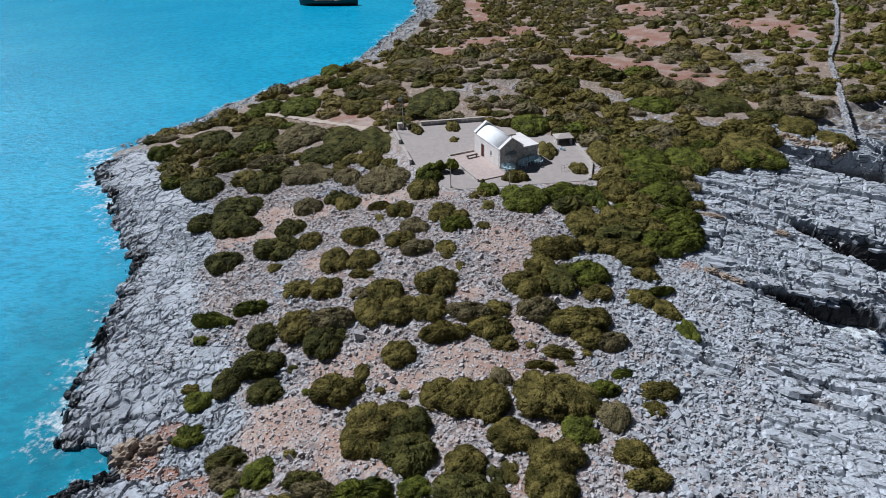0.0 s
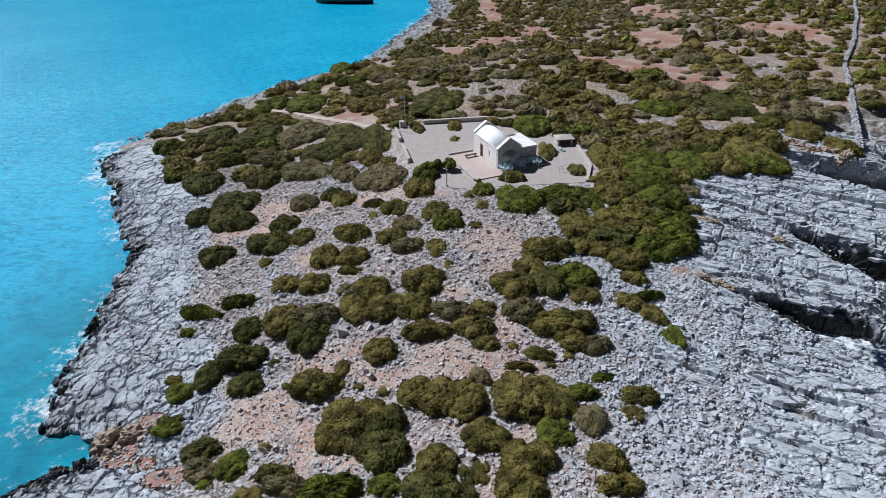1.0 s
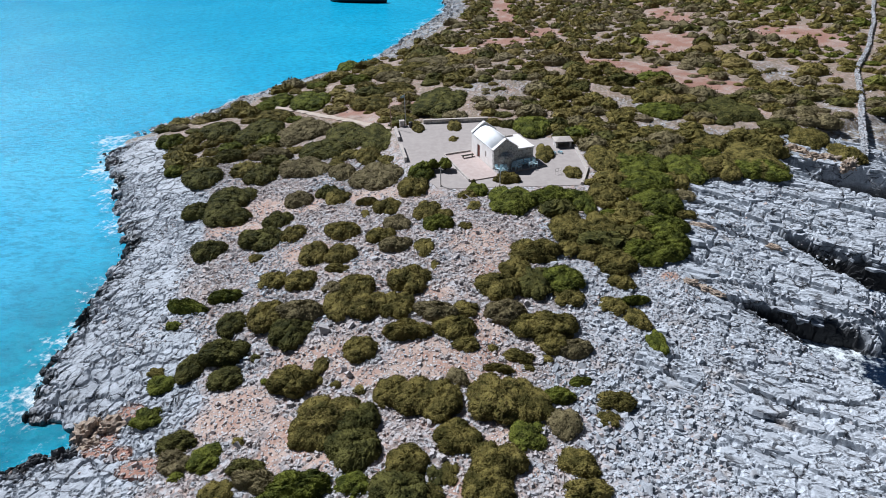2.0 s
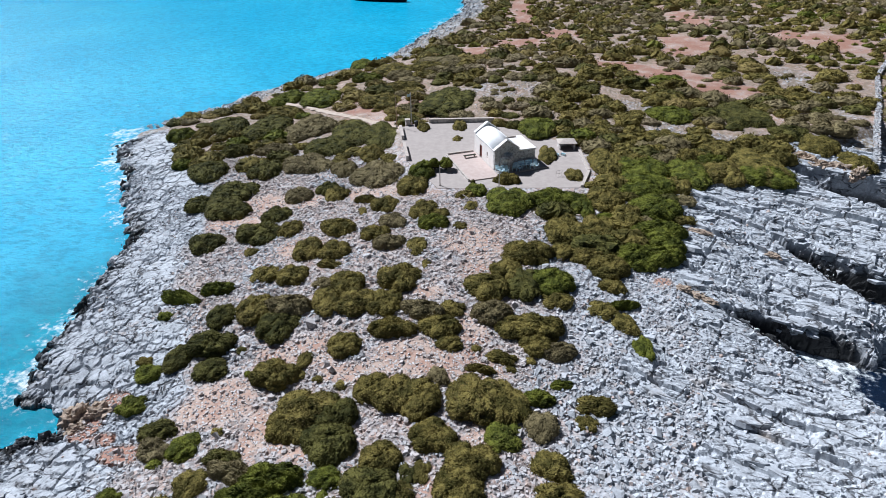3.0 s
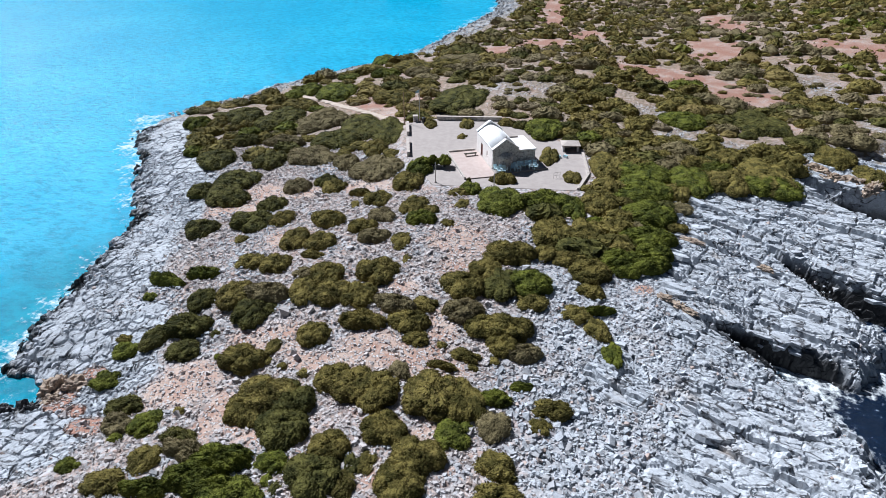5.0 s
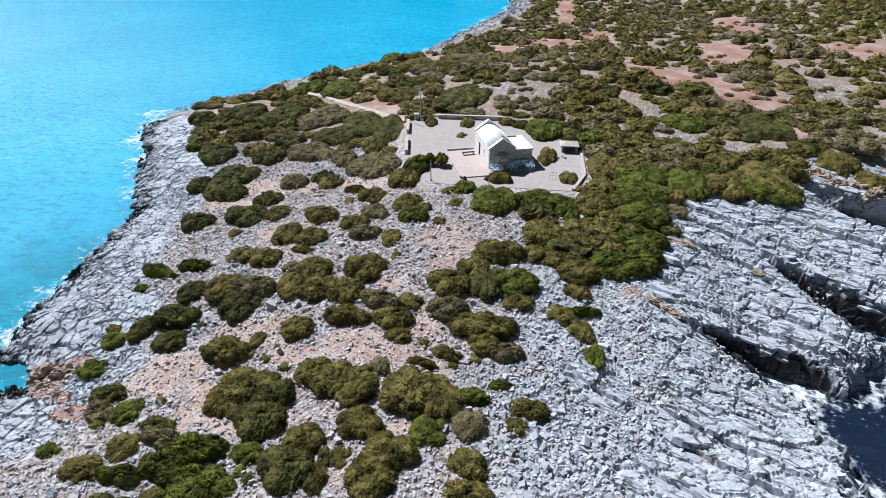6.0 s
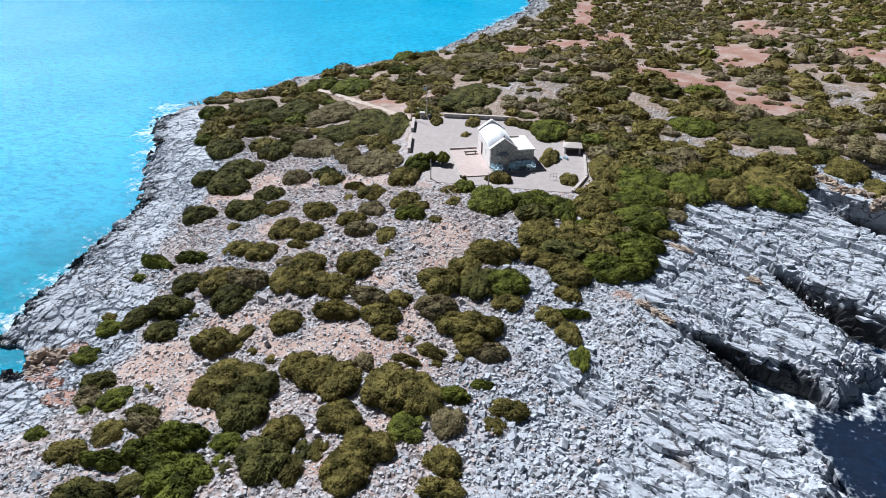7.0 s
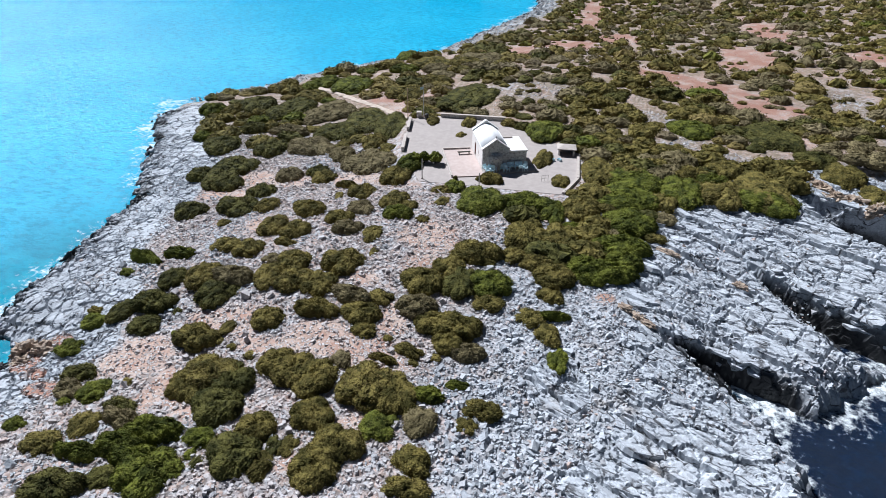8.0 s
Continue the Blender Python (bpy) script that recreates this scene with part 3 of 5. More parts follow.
def build_ground():
    xs = spread(0.29, -50, 26, -3000, 3000, 1.06)
    ys = spread(0.29, -60, 10, -3000, 3000, 1.05)
    gx, gy = np.meshgrid(xs, ys)
    p = np.stack([gx.ravel(), gy.ravel()], 1)
    z, soil, rock, wet_shade, d, flat, _ = land(p)
    nx, ny = len(xs), len(ys)
    a = (np.arange(ny - 1)[:, None] * nx + np.arange(nx - 1)[None]).ravel()
    faces = np.stack([a, a + 1, a + nx + 1, a + nx], 1)
    _, east = rock_share(p, d)
    shore = rock * (1 - smooth(0.0, 0.2, east)) * smooth(44, 38, p[:, 1]) * smooth(-64, -60, p[:, 1]) * (p[:, 0] < 0)
    data = mesh_from("ground", np.c_[p, z - 1.1 * smooth(0.30, 0.75, east) - 0.7 * smooth(0.30, 0.75, shore) * smooth(-1.0, 1.0, d)], faces, [M_GROUND])
    dry = smooth(2, 18, p[:, 1]) * smooth(0.22, 0.44, layered_noise(p, 5, 131, 4)) * (1 - np.clip(patch_cover(p, CLEARINGS, 0.8, 25) * 2.5, 0, 1))
    red = np.clip((patch_cover(p, CLEARINGS, 1.7, 25) - 0.12 - 0.9 * (layered_noise(p, 2.5, 137, 3) - 0.45)) * 2.2, 0, 1)
    red = np.maximum(red, smooth(0.25, 0.5, patch_cover(p, RED_BANKS, 1.3, 47)))
    for name, values in (("soil", soil), ("wet_shade", wet_shade), ("dry", dry), ("gravel", (1 - rock) * (1 - 0.75 * smooth(2, 8, p[:, 0]) * smooth(-14, -24, p[:, 1]))), ("red", red)):
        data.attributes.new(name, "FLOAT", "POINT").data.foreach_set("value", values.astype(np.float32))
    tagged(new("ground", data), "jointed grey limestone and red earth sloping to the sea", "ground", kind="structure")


def build_outcrop(name, label, turn, us, vs, eastern):
    """Jointed bedrock at the surface, cut along its joints: the eastern ledges or the western shore."""
    c, s = math.cos(turn), math.sin(turn)
    gu, gv = np.meshgrid(us, vs)
    u, v = gu.ravel(), gv.ravel()
    p = np.stack([u * c - v * s, u * s + v * c], 1)
    z, soil, rock, wet_shade, d, flat, _ = land(p)
    _, east = rock_share(p, d)
    share = east if eastern else rock * (1 - smooth(0.0, 0.2, east))
    z = z - 1.6 * smooth(0.40, 0.08, share)
    keep = ((share > 0.02) & (d > -3)).reshape(len(vs), len(us))
    a = (np.arange(len(vs) - 1)[:, None] * len(us) + np.arange(len(us) - 1)[None])
    a = a[keep[:-1, :-1] & keep[1:, 1:] & keep[1:, :-1] & keep[:-1, 1:]]
    faces = np.stack([a, a + 1, a + len(us) + 1, a + len(us)], 1)
    used = np.unique(faces)
    order = np.zeros(len(p), np.int64)
    order[used] = np.arange(len(used))
    data = mesh_from(name, np.c_[p, z][used], order[faces], [M_GROUND])
    lichen = np.full(len(used), 0.0) if eastern else (0.15 + 0.85 * smooth(11, 4, d[used])) * smooth(-6, -28, p[used, 1])
    for key, values in (("soil", soil[used]), ("wet_shade", wet_shade[used]), ("lichen", lichen)):
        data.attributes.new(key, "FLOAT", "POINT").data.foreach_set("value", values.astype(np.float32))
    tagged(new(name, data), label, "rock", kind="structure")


def build_water():
    xs = spread(2.6, -80, -24, -4000, 4000, 1.3)
    ys = spread(2.6, -58, 60, -4000, 4000, 1.3)
    gx, gy = np.meshgrid(xs, ys)
    p = np.stack([gx.ravel(), gy.ravel()], 1)
    shore = np.maximum(-coast_distance(p), 0)
    # open deep water lies off the eastern cliffs, a sandy bay off the western shore
    deep = smooth(12, 26, p[:, 0] + 0.12 * np.minimum(p[:, 1], 0))
    nx, ny = len(xs), len(ys)
    a = (np.arange(ny - 1)[:, None] * nx + np.arange(nx - 1)[None]).ravel()
    data = mesh_from("water", np.c_[p, np.full(len(p), SEA)], np.stack([a, a + 1, a + nx + 1, a + nx], 1), [M_WATER])
    # weed and rock on the bottom darken the shallows in the south
    reef = 0.85 * smooth(22, 3, shore) * smooth(-4, -36, p[:, 1] + 8 * (layered_noise(p, 14, 141, 3) - 0.5))
    for name, values in (("deep", deep), ("shore", shore), ("reef", reef)):
        data.attributes.new(name, "FLOAT", "POINT").data.foreach_set("value", values.astype(np.float32))
    tagged(new("water", data), "turquoise sea with white foam along the rocks", "sea", kind="structure")


build_ground()
build_outcrop("rock_shelf", "bedded grey limestone ledges stepping down to the sea", STRIKE, np.arange(2, 60, 0.19), np.arange(-44, 34, 0.095), True)
build_outcrop("shore_rock", "jointed pale limestone pavement along the western shore", radians(25), np.arange(-76, -20, 0.12), np.arange(-46, 44, 0.12), False)
build_water()


def along(line, step):
    """Even places on a line, with the direction at each."""
    out = []
    for a, b in zip(line[:-1], line[1:]):
        n = max(int(np.linalg.norm(b - a) / step), 1)
        out += [(a + (b - a) * k / n, (b - a) / np.linalg.norm(b - a)) for k in range(n)]
    return out


def height_at(x, y, detail=False):
    spot = np.array([[x, y]], float)
    return float((land(spot) if detail else broad_height(spot))[0][0])


# ---------------------------------------------------------------- scrub
def kites(points, normals, size, leaves, rng):
    """Small pointed leaf sprays, several at each point."""
    n = len(points) * leaves
    p = np.repeat(points, leaves, 0) + rng.normal(0, size * 0.28, (n, 3))
    face = np.repeat(normals, leaves, 0) + rng.normal(0, 0.50, (n, 3)) + np.array((0, 0, 0.12))
    axis = np.cross(face, rng.normal(0, 1, (n, 3)))
    axis /= np.linalg.norm(axis, axis=1, keepdims=True) + 1e-9
    axis += 0.25 * np.repeat(normals, leaves, 0)
    side = np.cross(face, axis)
    side /= np.linalg.norm(side, axis=1, keepdims=True) + 1e-9
    long = size * rng.uniform(0.7, 1.35, (n, 1))
    wide = long * rng.uniform(0.30, 0.50, (n, 1))
    verts = np.stack([p + side * wide, p + axis * long, p - side * wide], 1)
    return verts.reshape(-1, 3), np.arange(n * 3).reshape(-1, 3)


def shrub_reach(ways, lobes, tufts, tuft):
    """How far the cushion reaches from its foot each way, and how its surface faces there."""
    best, facing = np.full(len(ways), 0.05), np.zeros((len(ways), 3))
    for x, y, r, h in lobes:
        scale, centre = np.array((1 / r, 1 / r, 1 / h)), np.array((x / r, y / r, 0.0))
        w = ways * scale
        a, b, c = (w * w).sum(1), -2 * (w @ centre), centre @ centre - 1
        root = b * b - 4 * a * c
        far = np.where(root > 0, (-b + np.sqrt(np.maximum(root, 0))) / (2 * a), 0)
        more = far > best
        best = np.where(more, far, best)
        out = (ways * far[:, None] - np.array((x, y, 0))) * scale * scale
        facing = np.where(more[:, None], out / (np.linalg.norm(out, axis=1, keepdims=True) + 1e-9), facing)
    at = ways * best[:, None]
    near, heart = np.full(len(ways), 1e9), np.zeros((len(ways), 3))
    for q in tufts:
        gap = np.linalg.norm(at - q, axis=1)
        closer = gap < near
        near, heart = np.where(closer, gap, near), np.where(closer[:, None], q, heart)
    swell = np.sqrt(np.maximum(1 - (near / (tuft * 1.25)) ** 2, 0)) - 0.72
    swell = np.where(ways[:, 2] < 0.05, swell * 0.5, swell)
    lean = (at - heart) / tuft
    return best + swell * tuft * 1.0, facing + 0.9 * lean


def shrub_mesh(radius, height, leaf, seed, count, sides, rings):
    """A cushion of several lobes made of small leafy tufts, with leaf sprays standing out of it."""
    rng = np.random.default_rng(seed)
    number = 4 if radius < 0.8 else 5 if leaf > 0.15 else 8 if radius < 1.6 else 14
    lobes = [(0.0, 0.0, radius * 0.62, height * rng.uniform(0.92, 1.05))]
    for k in range(1, number):
        turn, out = k * 2.4 + rng.uniform(-0.5, 0.5), radius * rng.uniform(0.38, 0.62)
        r = min(radius * rng.uniform(0.34, 0.50), radius * 1.02 - out)
        lobes.append((out * math.cos(turn), out * math.sin(turn), r, height * rng.uniform(0.55, 0.92)))
    tuft = 0.30 if radius > 2 else 0.24 if radius > 1 else 0.18
    tuft *= 1.7 if leaf > 0.15 else 1

    def ways_of(n):
        turn, up = rng.uniform(0, math.tau, n), rng.uniform(0.0, 1.0, n) ** 1.15
        flat = np.sqrt(1 - up * up)
        w = np.stack([flat * np.cos(turn) * radius, flat * np.sin(turn) * radius, up * height], 1)
        return w / np.linalg.norm(w, axis=1, keepdims=True)
    tufts = ways_of(int(1.5 * radius * (radius + height) / tuft ** 2))
    tufts = tufts * shrub_reach(tufts, lobes, [np.array((0, 0, -9.0))], tuft)[0][:, None] * 1.02
    ways = ways_of(count)
    reach, facing = shrub_reach(ways, lobes, tufts, tuft)
    facing /= np.linalg.norm(facing, axis=1, keepdims=True) + 1e-9
    verts, faces = kites(ways * reach[:, None] + facing * leaf * 0.25, facing, leaf, 2, rng)
    base = len(verts)
    grid = []
    for k in range(rings):
        up = math.sin(math.pi / 2 * k / (rings - 0.7))
        for i in range(sides):
            a = (i + 0.5 * (k % 2)) * math.tau / sides + rng.uniform(-0.2, 0.2) / sides
            grid.append((math.cos(a) * math.sqrt(1 - up * up) * radius, math.sin(a) * math.sqrt(1 - up * up) * radius, up * height))
    grid = np.array(grid)
    grid /= np.linalg.norm(grid, axis=1, keepdims=True)
    shell = grid * (shrub_reach(grid, lobes, tufts, tuft)[0] + rng.normal(0, 0.10 * tuft, len(grid)))[:, None]
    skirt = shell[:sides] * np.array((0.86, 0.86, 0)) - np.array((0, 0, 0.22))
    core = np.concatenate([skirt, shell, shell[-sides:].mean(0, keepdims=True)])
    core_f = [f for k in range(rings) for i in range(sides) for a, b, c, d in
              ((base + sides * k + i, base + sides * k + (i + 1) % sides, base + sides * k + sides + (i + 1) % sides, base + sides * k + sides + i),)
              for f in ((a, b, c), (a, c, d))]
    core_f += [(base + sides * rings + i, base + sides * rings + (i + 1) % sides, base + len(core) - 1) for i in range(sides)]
    # only the skirt at the foot takes the twig colour with its painted shade
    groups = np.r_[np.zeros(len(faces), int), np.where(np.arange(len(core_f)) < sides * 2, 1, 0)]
    return np.concatenate([verts, core]), np.concatenate([faces, np.array(core_f)]), groups


SHRUB_SIZES = {"small": (0.6, 0.45, 0.08, 300, 20, 6), "middle": (1.3, 0.85, 0.095, 950, 34, 10), "large": (2.3, 1.2, 0.105, 2300, 56, 13),
               "far": (1.6, 0.95, 0.15, 230, 18, 6), "distant": (1.6, 0.95, 0.24, 60, 12, 4)}
SHRUBS, SPREAD = {}, {}
for size, (radius, height, leaf, count, sides, rings) in SHRUB_SIZES.items():
    for variant in range(4):
        arrays = shrub_mesh(radius, height, leaf, 100 * variant + int(radius * 10), count, sides, rings)
        SPREAD[size, variant] = arrays
        for kind, material in LEAVES.items():
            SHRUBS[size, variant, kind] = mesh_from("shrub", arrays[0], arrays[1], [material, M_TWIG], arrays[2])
SHRUB_LABELS = {
    "olive": "low rounded olive-brown shrub growing among limestone rubble",
    "dark": "dense dark green shrub hugging the stony ground",
    "green": "bright green leafy shrub on the rocky slope",
    "heath": "dry grey-brown heath bush on the stony ground",
}
planting = random.Random(4)
PLANTED, COVER = [], []


def plant_shrub(kind, x, y, rx, ry, h, far=False):
    wide = max(rx, ry)
    size = ("far" if y < 60 else "distant") if far else "small" if wide < 0.85 else "middle" if wide < 1.75 else "large"
    radius, height = SHRUB_SIZES[size][:2]
    variant = planting.randrange(4)
    turn = planting.choice((0, 180)) + planting.uniform(-14, 14)
    m = pose(x, y, height_at(x, y) - 0.06, 0, 0, turn) @ Matrix.Diagonal((rx / radius, ry / radius, h / height, 1))
    PLANTED.append((x, y, rx, ry))
    if far and len(PLANTED) > 295:
        COVER.append((kind, size, variant, np.array(m)))
        return
    ob = new("shrub", SHRUBS[size, variant, kind])
    ob.matrix_world = m
    tagged(ob, SHRUB_LABELS[kind], "shrub", "coastal scrub")


# ---------------------------------------------------------------- loose rock
CUBE_V = np.array([(x, y, z) for x in (-1, 1) for y in (-1, 1) for z in (-1, 1)], float)
CUBE_F = np.array([(0, 1, 3, 2), (4, 6, 7, 5), (0, 4, 5, 1), (2, 3, 7, 6), (1, 5, 7, 3)])


def turns(rng, n, tip):
    """Random rotations: any way about the vertical, tipped by up to tip."""
    a, b, c = rng.uniform(0, math.tau, n), rng.normal(0, tip, n), rng.normal(0, tip, n)
    ca, sa, cb, sb, cc, sc = np.cos(a), np.sin(a), np.cos(b), np.sin(b), np.cos(c), np.sin(c)
    rx = np.zeros((n, 3, 3)); rx[:, 0, 0] = 1; rx[:, 1, 1] = cb; rx[:, 1, 2] = -sb; rx[:, 2, 1] = sb; rx[:, 2, 2] = cb
    ry = np.zeros((n, 3, 3)); ry[:, 1, 1] = 1; ry[:, 0, 0] = cc; ry[:, 0, 2] = sc; ry[:, 2, 0] = -sc; ry[:, 2, 2] = cc
    rz = np.zeros((n, 3, 3)); rz[:, 2, 2] = 1; rz[:, 0, 0] = ca; rz[:, 0, 1] = -sa; rz[:, 1, 0] = sa; rz[:, 1, 1] = ca
    return rz @ ry @ rx


def stone_heap(p, z, size, rng, tip=0.42, flat=(0.28, 0.75)):
    """Angular stones as one set of arrays."""
    n = len(p)
    shape = CUBE_V[None] * (1 + rng.uniform(-0.62, 0.15, (n, 8, 3)))
    scale = np.stack([np.ones(n), rng.uniform(0.5, 0.95, n), rng.uniform(*flat, n)], 1) * size[:, None] * 0.5
    v = np.einsum("nij,nkj->nki", turns(rng, n, tip), shape * scale[:, None, :])
    v += np.stack([p[:, 0], p[:, 1], z + scale[:, 2] * 0.45], 1)[:, None, :]
    return v.reshape(-1, 3), (CUBE_F[None] + 8 * np.arange(n)[:, None, None]).reshape(-1, 4)


def scatter_stones():
    rng = np.random.default_rng(7)
    p = np.concatenate([np.c_[rng.uniform(-46, 36, 126000), rng.uniform(-56, 6, 126000)],
                        np.c_[rng.uniform(-60, 95, 20000), rng.uniform(8, 120, 20000)],
                        np.c_[rng.uniform(-72, -8, 26000), rng.uniform(25, 215, 26000)],
                        *(np.c_[rng.uniform(x - a, x + a, 420), rng.uniform(y - b, y + b, 420)] for x, y, a, b in SCREES)])
    z, soil, rock, wet_shade, d, flat, _ = land(p)
    lump = layered_noise(p, 5, 81, 3)
    share = 1.0 - 0.52 * np.clip(soil * 1.3, 0, 1) - 1.2 * smooth(0.35, 0.55, patch_cover(p, PAVEMENTS, 0.5, 45)) - 1.02 * rock + 0.9 * (lump - 0.5)
    # the stony fan below the scrub, towards the eastern ledges
    fan = np.exp(-(((p[:, 0] - 9) / 7) ** 2 + ((p[:, 1] + 42) / 9) ** 2)) * (1 - smooth(0.30, 0.5, patch_cover(p, PAVEMENTS, 0.5, 45)))
    strewn = rock * smooth(-10, -20, p[:, 0]) * smooth(0.40, 0.62, layered_noise(p, 6, 87, 3)) * 0.28 * smooth(2, 5, d)
    pockets = strewn + rock * smooth(0.46, 0.60, layered_noise(p, 4, 85, 3)) * (0.6 - 0.3 * smooth(15, 19, p[:, 0])) * smooth(5, 14, p[:, 0])
    beach = (np.arange(len(p)) >= 146000) * smooth(11, 7, d)
    scree = np.clip(patch_cover(p, SCREES, 0.7, 27) * 2.5, 0, 1)
    beach = beach * (np.arange(len(p)) < 172000)
    share = np.where(np.arange(len(p)) >= 146000, np.where(np.arange(len(p)) >= 172000, scree, beach), share + 0.8 * fan + pockets + 0.6 * (patch_cover(p, RED_BANKS, 1.3, 47) > 0.2))
    share = np.where(rng.random(len(p)) < share, 1, 0)
    keep = (share > 0) & (d > 0.7) & (flat < 0.3)
    p, z, fan, rock, beach = p[keep], z[keep], fan[keep], rock[keep], beach[keep]
    size = np.exp(rng.normal(-1.88, 0.48, len(p))) * (1 + 0.45 * fan + 0.15 * rock)
    size = np.clip(size * (1 + 0.45 * smooth(8, 60, p[:, 1])), 0.12, 0.95 - 0.3 * smooth(10, 30, p[:, 1])) * (1 + 1.3 * beach)
    verts, faces = stone_heap(p, z - 0.35 * size * smooth(8, 20, p[:, 1]), size, rng)
    data = mesh_from("rubble", verts, faces, [M_STONE])
    dust = np.clip(1.15 * (1 - rock) - 1.1 * fan, 0, 1) * (1 - smooth(2, 8, p[:, 0]) * smooth(-14, -24, p[:, 1])) * smooth(0.30, 0.62, layered_noise(p, 4, 231, 3) + 0.25 * soil[keep])
    data.attributes.new("dust", "FLOAT", "POINT").data.foreach_set("value", np.repeat(dust, 8).astype(np.float32))
    ob = new("rubble", data)
    tagged(ob, "countless loose angular grey limestone stones on the slope", "rubble", kind="stuff")


def rough_block(rng, long, deep, high, cuts=3):
    """An angular block with chipped edges."""
    bm = bmesh.new()
    bmesh.ops.create_icosphere(bm, subdivisions=2, radius=0.6)
    for k in range(7):
        way = Vector((rng.uniform(-1, 1), rng.uniform(-1, 1), rng.uniform(-0.6, 1))).normalized()
        reach = rng.uniform(0.28, 0.42)
        for v in bm.verts:
            over = v.co.dot(way) - reach
            if over > 0:
                v.co -= way * over
    for v in bm.verts:
        v.co = Vector((v.co.x * long, v.co.y * deep, v.co.z * high)) + Vector((rng.uniform(-1, 1), rng.uniform(-1, 1), rng.uniform(-1, 1))) * 0.012
    data = bpy.data.meshes.new("boulder")
    bmesh.ops.recalc_face_normals(bm, faces=bm.faces)
    bm.to_mesh(data)
    bm.free()
    return data


def scatter_boulders():
    """Blocks that can be told apart one by one on the fan and the ledges."""
    rng = random.Random(21)
    kinds = []
    for k in range(14):
        data = rough_block(rng, 1.0, rng.uniform(0.55, 0.9), rng.uniform(0.4, 0.75))
        data.materials.append(M_STONE)
        kinds.append(data)
    made = 0
    while made < 240:
        if made < 130:
            x, y = rng.gauss(10.5, 4.2), rng.gauss(-43, 6)
        elif made < 185:
            x, y = rng.uniform(14, 36), rng.uniform(-45, -2)
        else:
            x, y = rng.uniform(-41, -20), rng.uniform(-50, -8)
        if not (-55 < y < 0) or any(math.hypot((x - a) / b2, (y - b) / c2) < 0.95 for a, b, b2, c2 in PLANTED):
            continue
        z, soil, rock, wet_shade, d, flat, _ = (float(v[0]) for v in land(np.array([[x, y]])))
        if d < 1.2 or soil > 0.5:
            continue
        s = 0.30 + 0.5 * rng.random() ** 2.5
        ob = new("boulder", rng.choice(kinds))
        ob.matrix_world = pose(x, y, z + 0.12 * s, rng.uniform(-22, 22), rng.uniform(-22, 22), rng.uniform(0, 360)) @ Matrix.Diagonal((s, s, s, 1))
        tagged(ob, "angular pale grey limestone block lying on rubble", "boulder", "loose boulders")
        made += 1


def rough_plate(rng):
    """A thin broken plate of rock with an uneven outline."""
    corners = rng.choice((6, 7, 8, 9))
    ring = [(0.5 * math.cos(a) * rng.uniform(0.6, 1.1), rng.uniform(0.55, 1.15) * 0.26 * math.sin(a))
            for a in (k * math.tau / corners + rng.uniform(-0.25, 0.25) for k in range(corners))]
    bm = prism(ring, -0.10, 0.045)
    for v in bm.verts:
        if v.co.z > 0:
            v.co = Vector((v.co.x * 0.95, v.co.y * 0.92, v.co.z + 0.03 * v.co.x + rng.uniform(-0.008, 0.008)))
    data = bpy.data.meshes.new("slab")
    bm.to_mesh(data)
    bm.free()
    return data


def lay_slabs():
    """Tilted beds that break out of the eastern shelf along the strike."""
    rng = random.Random(33)
    kinds = []
    for k in range(14):
        data = rough_plate(rng)
        data.materials.append(M_GROUND)
        kinds.append(data)
    ground = bpy.data.objects["rock_shelf"]
    # thick beds that jut out over the clefts
    for line, half, steep in GULLIES:
        for k, (q, way) in enumerate(along(line, 1.7)):
            way = way[:2] / np.hypot(*way[:2])
            side = np.array((-way[1], way[0]))
            lip = height_at(*(q[:2] + side * (half + 2.2)))
            z = q[2] + rng.uniform(0.7, 1.0)
            z = max(z, lip - 1.3 if steep > 3 else -2.8)
            while z < lip + 0.1:
                near = z > lip - 0.45
                out = half + (z - q[2]) / steep + (0.15 if near else 0.45) + rng.uniform(-0.12, 0.22)
                at = q[:2] + side * out
                if z < -3.9:
                    z += 0.4
                    continue
                ob = new("slab", rng.choice(kinds))
                ob.parent = ground
                ob.matrix_world = (pose(at[0], at[1], z, 0, 0, math.degrees(math.atan2(way[1], way[0])) + rng.gauss(0, 7))
                                   @ pose(0, 0, 0, rng.gauss(7, 6), rng.gauss(0, 5), 0)
                                   @ Matrix.Diagonal((rng.uniform(1.5, 3.0), rng.uniform(1.8, 3.0), rng.uniform(1.4, 2.6), 1)))
                z += rng.uniform(0.30, 0.52)
    made = 0
    while made < 90:
        x, y = rng.uniform(13, 42), rng.uniform(-50, 2)
        z, soil, rock, wet_shade, d, flat, z0 = (float(v[0]) for v in land(np.array([[x, y]])))
        if d < 1.0 or rock < 0.6 or min(line_distance(np.array([[x, y]]), g[:, :2], closed=False)[0][0] for g, *_ in GULLIES) < 2.5:
            continue
        s = 0.9 + 2.4 * rng.random() ** 1.7
        ob = new("slab", rng.choice(kinds))
        ob.parent = ground
        ob.matrix_world = (pose(x, y, z - 0.01 * s, 0, 0, math.degrees(STRIKE) + rng.gauss(0, 9))
                           @ pose(0, 0, 0, rng.gauss(-9, 6), rng.gauss(0, 4), 0) @ Matrix.Diagonal((s, s * rng.uniform(0.7, 1.1), s, 1)))
        made += 1


